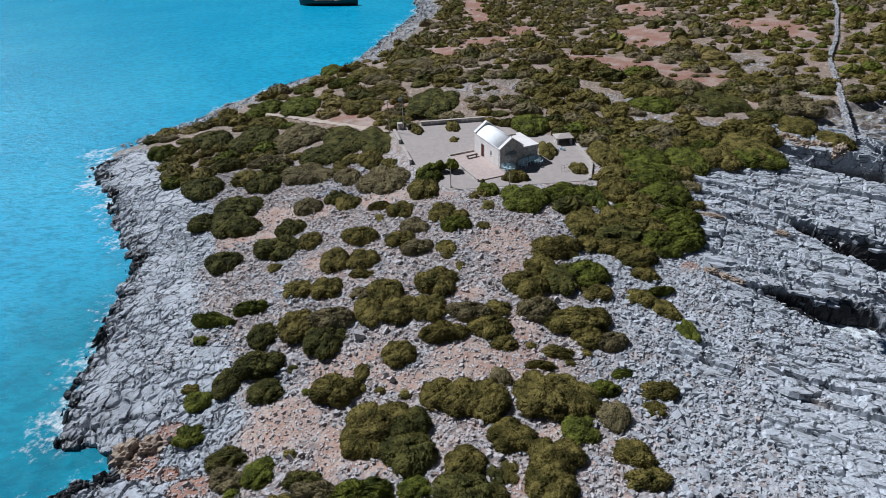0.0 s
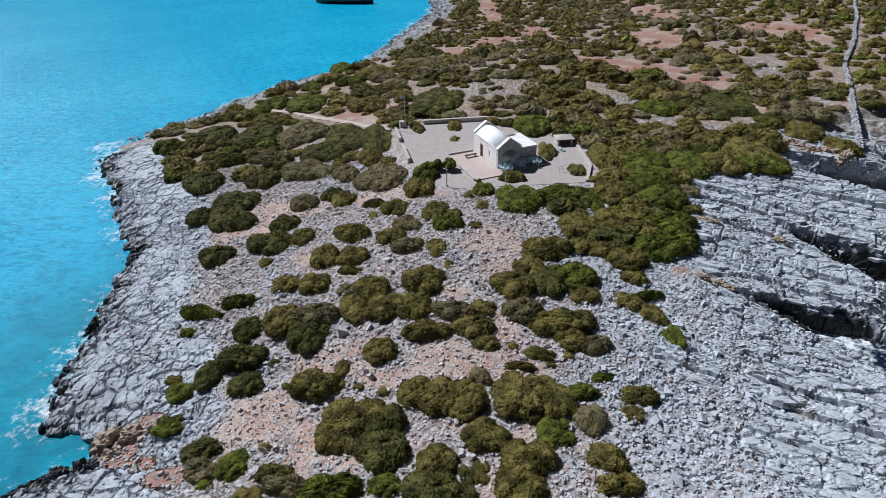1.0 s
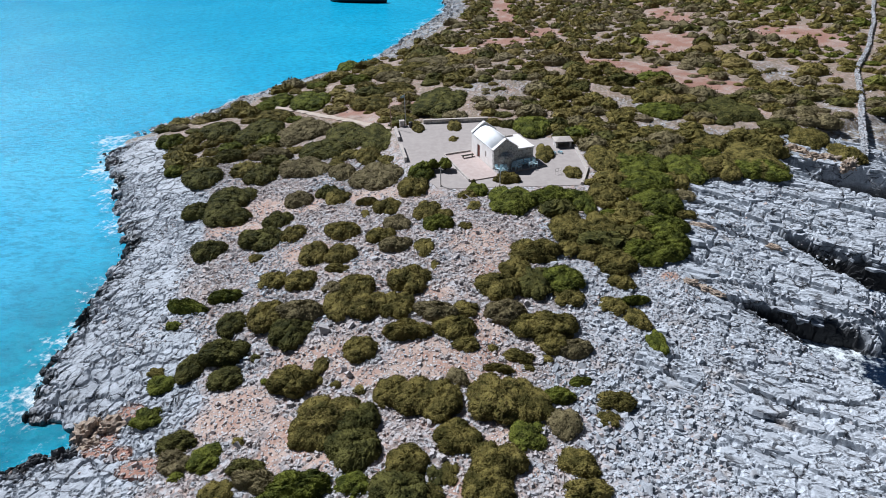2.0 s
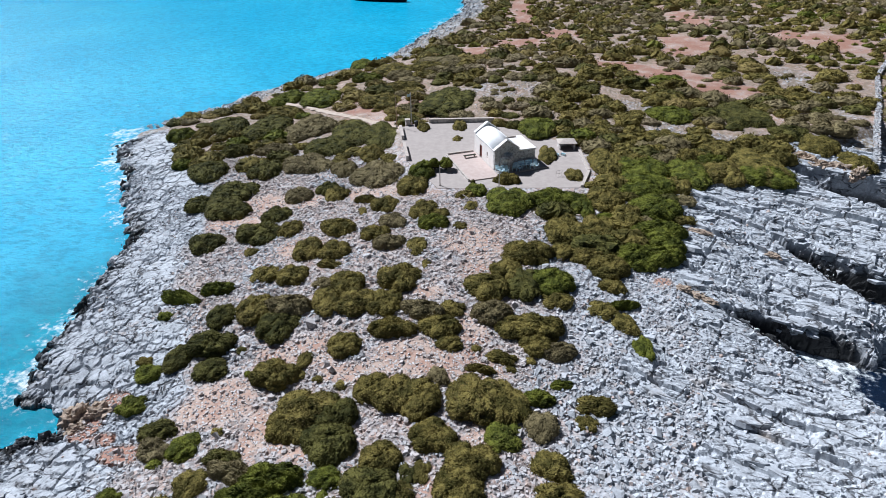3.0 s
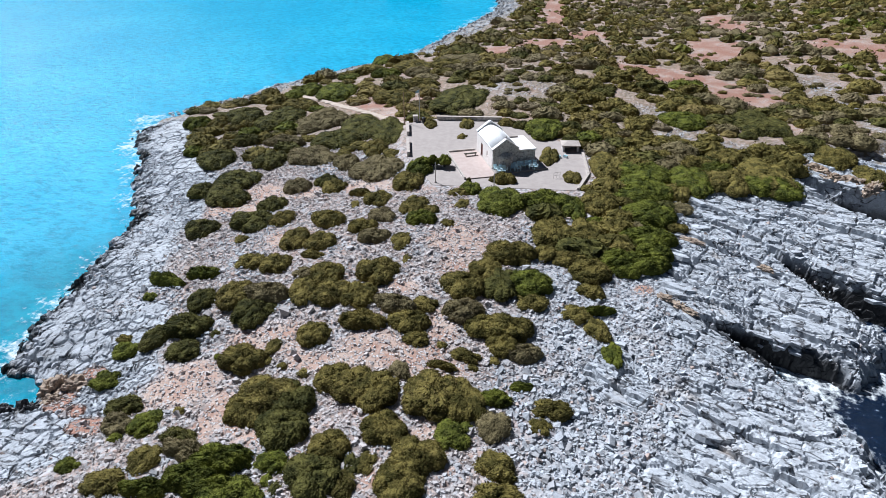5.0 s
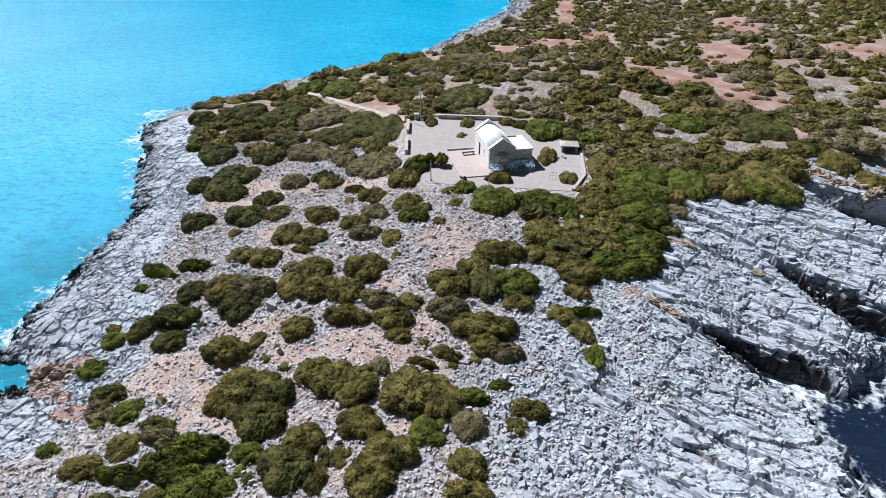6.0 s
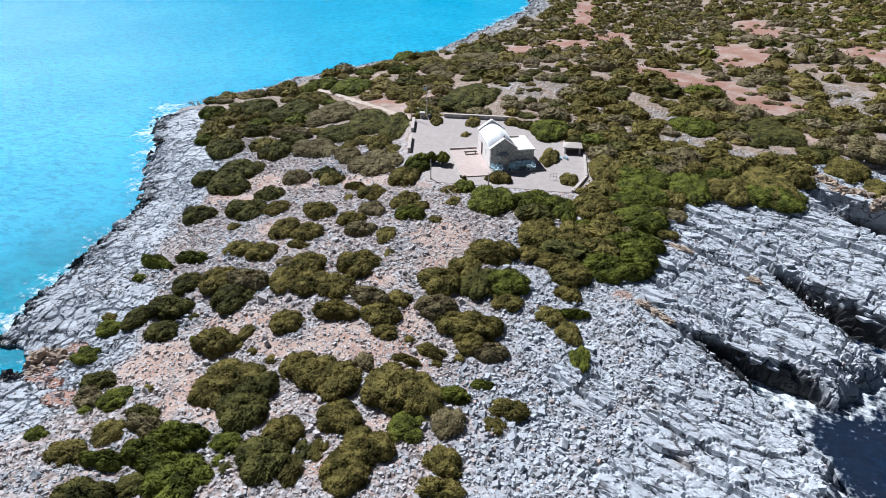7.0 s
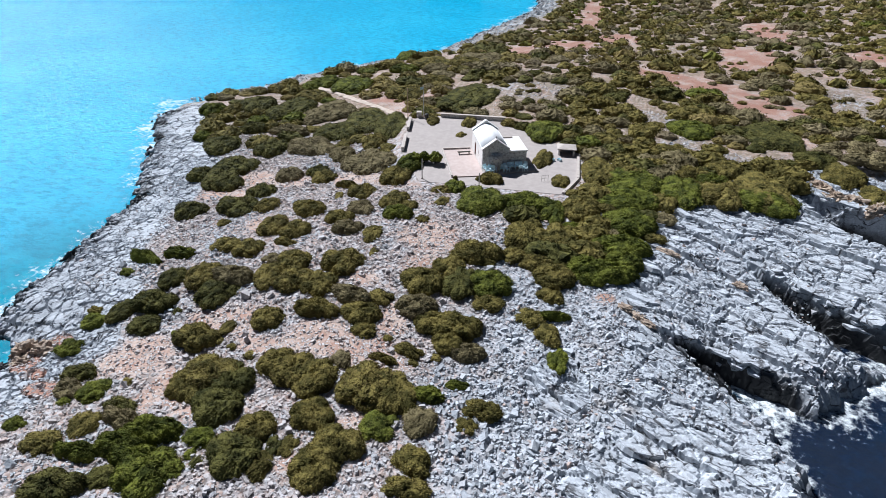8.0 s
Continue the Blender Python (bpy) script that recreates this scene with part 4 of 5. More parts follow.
# scrub round the chapel and on the headland: x, y, half widths, height
for x, y, rx, ry, h in (
    (-0.1, -4.4, 1.81, 1.54, 1.08), (6.5, -16.7, 2.45, 3.72, 1.35), (10, -16.2, 2.3, 3.08, 1.35),
    (11.8, -8.7, 2.68, 3.36, 1.35), (13, 1.6, 2.62, 4.91, 1.35), (-20.9, -8.2, 1.26, 1.83, 0.76),
    (-11.8, -6.8, 2.15, 2.85, 1.29), (-50.7, 16.4, 1.68, 4.15, 1.01), (-19.8, 5.6, 2.08, 3.34, 1.25),
    (-40.5, 26.2, 4.13, 3.3, 1.35), (-23.8, 31.5, 4.19, 4.54, 1.35), (-25.2, 53.8, 4.91, 5.77, 1.35),
    (-17.3, 54.9, 5.53, 3.71, 1.35), (-21, 39.4, 4.44, 2.74, 1.35), (17, 1.9, 2.25, 2.71, 1.35),
    (24.5, 4.5, 2.48, 2.23, 1.35), (28.7, 7.7, 2.74, 3.15, 1.35), (32.8, 2.8, 3.65, 6.69, 1.35),
):
    plant_shrub("olive", x, y, rx, ry, h)
for x, y, rx, ry, h in (
    (28, 0.1, 2.87, 4.23, 1.35), (44.1, 11.8, 2.78, 4.22, 1.35), (46.6, 5.7, 2.24, 3.66, 1.34),
    (-13.5, 14.9, 1.21, 2.32, 0.72), (-7.9, 15.7, 1.25, 2.29, 0.75), (-7.7, 10.2, 0.76, 1.21, 0.46),
    (5.4, 4.6, 1.36, 3.55, 0.82), (8.6, -2, 1.27, 1.95, 0.76), (-24.5, -17.23, 1.64, 2.08, 0.85),
    (-21.55, -8.19, 1.63, 2.47, 0.85), (-18.52, -17.46, 2.25, 1.99, 1.17), (-27.3, -21.86, 0.88, 0.88, 0.46),
    (-20.79, -22.09, 1.83, 2.55, 0.95), (-17.72, -22.56, 1.8, 2, 0.94), (-17.58, -25.1, 1.31, 0.7, 0.68),
    (-23.73, -26.72, 1.59, 1.61, 0.83), (-20.77, -26.89, 1.77, 1.81, 0.92), (-14.84, -27.98, 1.85, 2.22, 0.96),
):
    plant_shrub("olive", x, y, rx, ry, h)
for x, y, rx, ry, h in (
    (-16.86, -10.37, 1.68, 0.77, 0.87), (-14.42, -11.91, 1.77, 2.12, 0.92), (-16.92, -13.17, 0.57, 1.15, 0.3),
    (-13.97, -19.09, 1.8, 1.56, 0.94), (-9.04, -21.36, 1.19, 2.07, 0.62), (-7.7, -24.45, 0.51, 1.02, 0.28),
    (-9.54, -13.72, 1.74, 2.39, 0.91), (-7.48, -14.33, 1.14, 1.19, 0.59), (-4.94, -17.07, 0.9, 0.79, 0.47),
    (-4.1, -12.27, 0.76, 1.52, 0.4), (-9.99, -27.19, 2.21, 2.39, 1.15), (-22.62, -31.99, 2.15, 2.4, 1.12),
    (-16.26, -30.71, 1.61, 2.47, 0.83), (-30.64, -38.09, 0.89, 0.56, 0.46), (-18.04, -39.77, 2.23, 1.7, 1.16),
    (-16.18, -37.89, 0.72, 1.3, 0.38), (-16, -39.53, 0.47, 0.57, 0.28), (-14.46, -39.96, 0.58, 0.47, 0.3),
):
    plant_shrub("olive", x, y, rx, ry, h)
for x, y, rx, ry, h in (
    (-12.44, -40.48, 0.68, 0.62, 0.36), (-13.11, -36.29, 1.78, 1.7, 0.93), (-13.39, -30.92, 2.12, 2.2, 1.1),
    (-10.76, -30.99, 1.86, 1.96, 0.97), (-9.44, -34.3, 2.24, 1.37, 1.16), (-5.27, -33.58, 1.98, 1.8, 1.03),
    (-4.25, -35.52, 1.32, 1.1, 0.69), (-4.46, -31.2, 1.28, 1.14, 0.67), (-1.44, -27.69, 2.28, 2.48, 1.19),
    (0.28, -24.81, 1.67, 2.11, 0.87), (5.15, -28.55, 1.57, 1.61, 0.82), (0.86, -32.65, 1.74, 1.84, 0.9),
    (3.23, -32.75, 2.59, 1.89, 1.25), (3.13, -34.78, 1.79, 1.48, 0.93), (-2.01, -35.83, 0.59, 0.57, 0.31),
    (0.18, -36.65, 1.35, 0.79, 0.7), (2.53, -36.6, 0.63, 0.5, 0.33), 
):
    plant_shrub("olive", x, y, rx, ry, h)
for x, y, rx, ry, h in (
    (-1.51, -38.18, 1.37, 0.48, 0.71), (0.92, -37.75, 0.73, 0.42, 0.38), (-1.7, -41.11, 2.39, 2.63, 1.24),
    (0.54, -41.48, 1.93, 2.61, 1), (-20.62, -45.46, 0.65, 0.48, 0.34), (-14.41, -43.29, 2.84, 2.2, 1.25),
    (-15.36, -44.71, 1.88, 2.2, 0.98), (-20.53, -49.97, 1.32, 1.46, 0.69), (-21.86, -52.48, 1.69, 1.32, 0.88),
    (-7.93, -47.08, 1.79, 1.62, 0.93), (-5.93, -49.94, 1.21, 1.24, 0.63), (-4.97, -47.76, 0.68, 1.11, 0.35),
    (-4.56, -44.98, 1.84, 1.83, 0.96), (-1.68, -46.95, 2.14, 1.91, 1.11), (-2.23, -49.03, 2.05, 2.03, 1.07),
    (4.02, -46.62, 1.63, 1.4, 0.85), (4.18, -48.81, 1.74, 1.04, 0.9), (7.45, -40.74, 1.62, 1.16, 0.84),
):
    plant_shrub("olive", x, y, rx, ry, h)
for x, y, rx, ry, h in (
    (6.61, -42.44, 0.93, 0.85, 0.48), (9.14, -29.3, 1.41, 1.45, 0.73), (11.07, -30.86, 1.37, 1.65, 0.71),
    (2.27, -21.56, 2.9, 2.09, 1.25), (3.5, -22.72, 1.14, 0.74, 0.59), (6, -20.4, 1.46, 1.79, 0.76),
    (8.44, -21.01, 1.88, 1.62, 0.98), (10.5, -22.81, 2.52, 2.26, 1.25), (10.65, -25.79, 1.61, 1.18, 0.84),
):
    plant_shrub("olive", x, y, rx, ry, h)
for x, y, rx, ry, h in (
    (-35.8, -6.1, 3.44, 3.2, 1.35), (-23.2, -6.4, 1.48, 1.82, 0.89), (-43.2, 1.5, 3.13, 3.96, 1.35),
    (-34.3, 0.6, 2.65, 3.08, 1.35), (-42, 8.1, 2.67, 2.21, 1.35), (-47.9, 19.7, 3.45, 4.89, 1.35),
    (-40.7, 18.7, 3.86, 6.31, 1.35), (-25.1, 14.9, 4.09, 6.94, 1.35), (-19.6, 12.7, 3.3, 7.2, 1.35),
    (-27.4, 9, 4.35, 4.29, 1.35), (-10.8, 29.3, 4.99, 8.85, 1.35), (37.1, 23.5, 4.46, 7, 1.35),
    (41.9, 16.4, 2.93, 3.06, 1.35), (-39.22, -8.94, 2.49, 2.2, 1.25), (-36.05, -9.36, 2.79, 4.52, 1.25),
    (-33.68, -11.64, 2.7, 2.29, 1.25), (-33.5, -19.39, 2.3, 2.42, 1.2), (-27.72, -17.97, 2.96, 2.61, 1.25),
):
    plant_shrub("dark", x, y, rx, ry, h)
for x, y, rx, ry, h in (
    (-27.45, -13.55, 1.97, 1.91, 1.03), (-25.74, -32.78, 1.61, 1.91, 0.84), (-19.83, -34.03, 1.94, 2.63, 1.01),
    (-27.43, -37.84, 1.46, 2.03, 0.76), (-25.06, -36.44, 2.41, 1.73, 1.25), (-23.98, -39.28, 1.62, 1.54, 0.84),
    (-22.23, -36.98, 0.57, 0.52, 0.3), (1.86, -26.88, 1.89, 2.69, 0.98), (-25.33, -45.55, 1.65, 1.17, 0.86),
    (-11.9, -45.84, 2.17, 2.25, 1.13), (-12.29, -43.4, 1.95, 2.05, 1.01), (-19.13, -47.85, 1.53, 0.86, 0.8),
    (-8.04, -49.44, 2.18, 2.22, 1.13), (-6, -48.05, 0.77, 0.97, 0.4), (-17.9, -55.23, 2.22, 1.52, 1.15),
    (-15.68, -53.63, 1.04, 1.17, 0.54), (-10.29, -50.87, 0.62, 0.76, 0.32),
):
    plant_shrub("dark", x, y, rx, ry, h)
for x, y, rx, ry, h in (
    (-3.7, -8, 1.39, 1.93, 0.83), (0.3, -11, 2.98, 3.64, 1.35), (5.5, -9.8, 3.68, 2.43, 1.35),
    (8.8, -10.6, 1.64, 3.02, 0.99), (13.3, -20.5, 2.88, 2.04, 1.35), (15.6, -20.5, 3.03, 1.82, 1.33),
    (16.8, -5.1, 4.14, 3.7, 1.35), (17.1, -10.7, 3.56, 3.18, 1.35), (16.4, -15.9, 3.95, 2.37, 1.35),
    (16.9, -18.5, 2.35, 2.17, 1.35), (11.5, -14, 1.89, 1.47, 1.14), (17.5, -0.1, 4.37, 4.2, 1.35),
    (-48.8, 4.6, 1.75, 2.04, 1.05), (-54.9, 15.8, 2.43, 2.85, 1.35), (-36.2, 35.2, 4.1, 6.1, 1.35),
    (-43.3, 35.6, 3.04, 5.8, 1.35), (-30.1, 48.1, 3.6, 2.41, 1.35), (-11.2, -3, 2.05, 2.44, 1.23),
):
    plant_shrub("green", x, y, rx, ry, h)
for x, y, rx, ry, h in (
    (22.9, -1.2, 2.85, 4.59, 1.35), (33, -0.2, 3.91, 3.68, 1.35), (26.9, 3, 2.62, 2.14, 1.35),
    (4.5, 15.5, 3.27, 5.01, 1.35), (25.7, 22.9, 3.62, 4.45, 1.35), (-35.4, 65.8, 3.36, 6.1, 1.35),
    (-31.23, -30.31, 2.35, 0.94, 1.22), (-27.81, -28.92, 1.82, 1, 0.95), (-7.99, -16.78, 2.05, 1.59, 1.07),
    (-31.59, -32.68, 0.88, 0.67, 0.46), (-29.58, -39.45, 1.33, 1.23, 0.69), (-20.54, -39.63, 0.48, 0.43, 0.28),
    (4.72, -26.05, 2.66, 2.35, 1.25),  
    (0.51, -44.38, 1.42, 1.56, 0.74), (3.04, -40.62, 1.51, 0.92, 0.79), (5, -38.87, 1, 0.53, 0.52),
):
    plant_shrub("green", x, y, rx, ry, h)
for x, y, rx, ry, h in (
    (-29.12, -42.83, 1.33, 1.19, 0.69), (-24.01, -48.45, 0.72, 0.58, 0.38), (-22.55, -46.96, 1.27, 1.49, 0.66),
    (-15.03, -49.38, 2.44, 1.23, 1.25), (-16.36, -50.99, 2.28, 1.26, 1.18), (-14.1, -51.76, 2.4, 1.12, 1.25),
    (-18.86, -52.31, 1.86, 0.82, 0.97), (-11.35, -48.98, 1.36, 1.07, 0.71), (-11.22, -50.25, 0.57, 0.54, 0.29),
    (-25.69, -51.34, 0.88, 0.79, 0.46), (11.19, -28.5, 1.68, 0.59, 0.87), (12.2, -33.4, 0.91, 1.82, 0.47),
    (13.85, -21.65, 1.98, 1.66, 1.03), (-12.87, -52.54, 2.27, 2.36, 1.18),
):
    plant_shrub("green", x, y, rx, ry, h)
for x, y, rx, ry, h in (
    (-28.6, 2.1, 4.08, 3.71, 1.35), (-22.5, 0.2, 1.98, 3.03, 1.19), (-17.3, -2.6, 3.78, 4.22, 1.35),
    (-33.5, 18.3, 3.8, 6.85, 1.35), (-35.4, 8.1, 3.52, 2.12, 1.35), (-31.5, 18.6, 3.84, 2.7, 1.35),
    (-22.8, 48.2, 3.55, 3.31, 1.35), (-15.2, 57.9, 5.58, 6.98, 1.35), (13.7, -18.7, 0.88, 1.34, 0.53),
    (-26.38, -8.22, 2.2, 2.28, 1.14), (-17.25, -28.2, 1.17, 1.11, 0.61), (-12.71, -16.42, 1.7, 1.88, 0.88),
    (-12.02, -21.18, 1.96, 1.38, 1.02), (-19.63, -31.55, 2.41, 1.75, 1.25), (-6.96, -31.76, 2.31, 1.34, 1.2),
    (-0.8, -31.42, 2.28, 1.66, 1.19), (4.82, -35.23, 1.77, 1.25, 0.92), (-4.71, -39.05, 1.02, 1.1, 0.53),
):
    plant_shrub("heath", x, y, rx, ry, h)
for x, y, rx, ry, h in (
    (3.25, -43.1, 1.44, 1.61, 0.75), (-24.88, -47.24, 1.59, 1.11, 0.83), (-17.92, -48.97, 1.99, 0.98, 1.04),
    (-12.46, -51.65, 1.35, 1.39, 0.7),
):
    plant_shrub("heath", x, y, rx, ry, h)
for x, y, rx, ry, h in ((-9.76, -40.83, 1.84, 1.84, 0.96), (-7.97, -41.22, 1.99, 2.18, 1.04), (-5.98, -41.45, 2.08, 2.38, 1.08),):
    plant_shrub("olive", x, y, rx, ry, h)
# ---------------------------------------------------------------- courtyard and path
def lay_sheet(name, points, z0, z1, material, label):
    ob = part(name, prism(points, z0, z1), material)
    return tagged(ob, label, name, kind="structure")


lay_sheet("pavement", [tuple(q) for q in COURT], -0.6, 0.0, M_CONCRETE, "worn grey concrete yard around the chapel")
CHAPEL = pose(-1.80, -1.45, 0, 0, 0, 24)


def local(points, z=0.0):
    return [tuple((CHAPEL @ Vector((x, y, z)))[:2]) for x, y in points]


lay_sheet("terrace", local([(-4.3, -2.1), (-0.1, -2.1), (-0.1, 7.2), (-4.3, 7.2)]), -0.3, 0.13, M_TERRACE, "raised pinkish terrace beside the chapel")
lay_sheet("platform", local([(-0.1, -1.75), (7.3, -1.3), (7.3, 0.9), (5.95, 0.9), (5.95, 0.0), (-0.1, 0.0)]), -0.3, 0.16, M_CONCRETE, "low concrete platform along the chapel's gable")
PATH_LINE = np.array([(-46, 35), (-40.5, 31.6), (-36.5, 29.3), (-31.5, 26.3), (-24.6, 22.0), (-17.0, 16.2)], float)
FIELD_WALL = np.array([(150, 190), (112, 123), (86, 75), (72.8, 53.2), (59.2, 26), (48.6, 5.4)], float)


def build_path():
    rng = random.Random(3)
    rows, verts = along(PATH_LINE, 0.7), []
    for q, way in rows:
        side = np.array((-way[1], way[0]))
        for k in (-1, -0.5, 0, 0.5, 1):
            at = q + side * k * (0.60 + rng.uniform(-0.2, 0.2))
            verts.append((at[0], at[1], height_at(at[0], at[1]) + 0.34 - 0.25 * abs(k)))
    a = (np.arange(len(rows) - 1)[:, None] * 5 + np.arange(4)[None]).ravel()
    ob = new("footpath", mesh_from("footpath", verts, np.stack([a, a + 1, a + 6, a + 5], 1), [M_PATH]))
    tagged(ob, "trodden sandy footpath leading to the yard", "path", kind="structure")


build_path()


def low_wall(a, b, wide, high, label, name="low_wall", caps=1.1):
    """A plastered wall with coping stones."""
    a, b = Vector((*a, 0)), Vector((*b, 0))
    long, turn = (b - a).length, math.degrees(math.atan2((b - a).y, (b - a).x))
    ob = thing(name, label, "wall", pose(a.x, a.y, 0, 0, 0, turn), kind="structure")
    part("wall_body", box(0, -wide / 2, -0.5, long, wide / 2, high - 0.07, 0.02), M_MASONRY, ob)
    n = max(int(long / caps), 1)
    for k in range(n):
        part("coping_stone", box(k * long / n + 0.008, -wide / 2 - 0.04, high - 0.066, (k + 1) * long / n - 0.008, wide / 2 + 0.04, high, 0.015), M_COPING, ob)
    return ob


def make_masonry():
    """Rubble masonry: rounded stones in pale mortar."""
    n = Nodes("rubble_masonry")
    cell = n.tree.nodes.new("ShaderNodeTexVoronoi")
    cell.inputs["Scale"].default_value = 4.2
    n.tree.links.new(n.where(), cell.inputs["Vector"])
    tone = n.mix(n.ramp(cell.outputs["Color"], 0.2, 0.8), (0.38, 0.35, 0.335), (0.66, 0.63, 0.60))
    edge = n.cracks(4.2)
    joint = n.ramp(edge, 0.02, 0.10)
    n.set(Base_Color=n.mix(joint, (0.66, 0.63, 0.60), tone), Roughness=0.9)
    n.bump(n.math("ADD", n.math("MULTIPLY", joint, 0.6), n.math("MULTIPLY", n.noise(14, 4, 0.6), 0.4)), 0.8, 0.05)
    return n.mat


M_MASONRY = make_masonry()
low_wall((-17.0, 13.9), (-15.8, 9.2), 0.36, 0.62, "low masonry wall with pale coping at the yard's edge")
low_wall((-15.2, 6.6), (-13.8, 1.2), 0.36, 0.62, "low masonry wall with pale coping at the yard's edge")
low_wall((-12.9, 17.2), (-2.6, 18.7), 0.42, 0.62, "low masonry wall with pale coping behind the yard")
low_wall((10.6, -0.6), (9.3, -5.5), 0.30, 0.28, "pale kerb along the yard's eastern edge", "kerb", 0.9)
low_wall((9.9, 7.6), (10.6, -0.5), 0.30, 0.28, "pale kerb along the yard's eastern edge", "kerb", 0.9)
for a, b in (((-4.3, -2.1), (-4.3, 7.2)), ((-4.3, 7.25), (-0.3, 7.25))):
    low_wall(local([a])[0], local([b])[0], 0.16, 0.34, "low stone border of the terrace", "terrace_border", 0.8)


# ---------------------------------------------------------------- chapel
def build_chapel():
    wide, long, eave, top, annex = 3.5, 7.5, 2.75, 4.05, 5.95
    ob = thing("chapel", "small whitewashed stone chapel with a barrel roof and annex", "chapel", CHAPEL)
    outline = [(0, -0.4), (wide, -0.4), (wide, eave), (wide / 2, top), (0, eave)]
    part("gable_wall", profile(outline, 0, 0.45), M_MASONRY, ob, "exposed rubble stone gable")
    back = [(0, -0.4), (wide, -0.4), (wide, eave + 0.1), (wide / 2, top + 0.2), (0, eave + 0.1)]
    part("gable_wall", profile(back, long - 0.45, long), M_PLASTER, ob, "plastered gable")
    for y0, y1, lift, name in ((-0.05, 0.50, 0.0, "gable_coping"), (long - 0.50, long + 0.05, 0.15, "gable_coping")):
        for side in (-1, 1):
            bm, x = bmesh.new(), wide / 2
            half, rise = wide / 2 + 0.06, top - eave
            add_box(bm, 0, y0, 0, math.hypot(half, rise) + 0.03, y1, 0.09, 0.015)
            m = Matrix.Translation((x, 0, top + lift)) @ Euler((0, math.atan2(rise, half) if side > 0 else math.pi - math.atan2(rise, half), 0)).to_matrix().to_4x4()
            bmesh.ops.transform(bm, matrix=m if side > 0 else m @ Matrix.Diagonal((1, 1, -1, 1)), verts=bm.verts)
            bmesh.ops.recalc_face_normals(bm, faces=bm.faces)
            part(name, bm, M_WHITE if lift else M_PLASTER, ob, "whitewashed coping" if lift else "pale coping")
    # the long wall with a door and a small window, built round its openings
    door, slit = (4.55, 5.45, 1.85), (2.35, 2.75, 1.05, 1.75)
    bm = bmesh.new()
    add_box(bm, 0.0, 0.452, -0.4, 0.45, slit[0], eave)
    add_box(bm, 0.0, slit[0], -0.4, 0.45, slit[1], slit[2])
    add_box(bm, 0.0, slit[0], slit[3], 0.45, slit[1], eave)
    add_box(bm, 0.0, slit[1], -0.4, 0.45, door[0], eave)
    add_box(bm, 0.0, door[0], door[2], 0.45, door[1], eave)
    add_box(bm, 0.0, door[1], -0.4, 0.45, long - 0.452, eave)
    part("side_wall", bm, M_PLASTER, ob, "cream plastered wall")
    part("side_wall", box(wide - 0.45, 0.452, -0.4, wide, long - 0.452, eave, 0), M_PLASTER, ob, "cream plastered wall")
    leaf = part("door", box(0.12, door[0] + 0.07, 0.14, 0.17, door[1] - 0.07, door[2] - 0.07, 0.006), M_WOOD, ob, "red-brown wooden door")
    for k in range(4):
        y = door[0] + 0.09 + k * 0.19
        part("board", box(0.105, y, 0.18, 0.119, y + 0.17, door[2] - 0.11, 0.004), M_WOOD, leaf)
    part("handle", rod((0.07, door[0] + 0.18, 1.0), (0.07, door[0] + 0.18, 1.16), 0.015), M_STEEL, leaf)
    bm = bmesh.new()
    add_box(bm, 0.06, door[0], 0.13, 0.2, door[0] + 0.07, door[2])
    add_box(bm, 0.06, door[1] - 0.07, 0.13, 0.2, door[1], door[2])
    add_box(bm, 0.06, door[0] + 0.07, door[2] - 0.07, 0.2, door[1] - 0.07, door[2])
    part("door_frame", bm, M_WOOD, ob)
    window = part("window", box(0.2, slit[0], slit[2], 0.22, slit[1], slit[3], 0), M_GLASS, ob, "small dark window")
    part("sill", box(-0.05, slit[0] - 0.06, slit[2] - 0.06, 0.2, slit[1] + 0.06, slit[2] - 0.002, 0.008), M_COPING, window)
    # barrel roof
    pts = [(wide / 2 + (wide / 2 + 0.04) * c, eave + 0.02 + 1.05 * (1 - abs(c) ** 1.55)) for c in np.cos(np.linspace(0, math.pi, 19))]
    bm = profile(pts, 0.502, long - 0.502)
    roof = part("barrel_roof", bm, M_WHITE, ob, "smooth whitewashed barrel vault")
    for f in roof.data.polygons:
        f.use_smooth = abs(f.normal.y) < 0.5 and abs(f.normal.z) > 0.05
    for x in (-0.07, wide - 0.03):
        part("eave_ledge", box(x, 0.51, eave - 0.06, x + 0.10, long - 0.51, eave + 0.05, 0.012), M_WHITE, ob)
    # rounded apse on the gable
    bm = bmesh.new()
    bmesh.ops.create_cone(bm, cap_ends=True, segments=40, radius1=0.95, radius2=0.95, depth=2.0, matrix=Matrix.Translation((wide / 2, 0.1, 0.6)))
    part("apse_wall", bm, M_MASONRY, ob, "rounded rubble stone apse")
    bm = bmesh.new()
    bmesh.ops.create_uvsphere(bm, u_segments=32, v_segments=16, radius=1.0, matrix=Matrix.Translation((wide / 2, 0.1, 1.6)) @ Matrix.Diagonal((0.99, 0.99, 0.75, 1)))
    dome = part("apse_roof", bm, M_MASONRY, ob, "half-domed stone apse roof")
    shade_smooth(dome.data)
    # small cross on the gable
    part("cross", add_box(box(wide / 2 - 0.03, 0.2, top + 0.08, wide / 2 + 0.03, 0.26, top + 0.5, 0.006), wide / 2 - 0.14, 0.2, top + 0.28, wide / 2 + 0.14, 0.26, top + 0.34, 0.006), M_COPING, ob)
    # annex with a nearly flat roof
    depth, low = 5.2, 2.3
    bm = bmesh.new()
    add_box(bm, wide + 0.003, 0.25, -0.4, annex, 0.6, low)
    part("annex_wall", bm, M_MASONRY, ob, "exposed rubble stone wall")
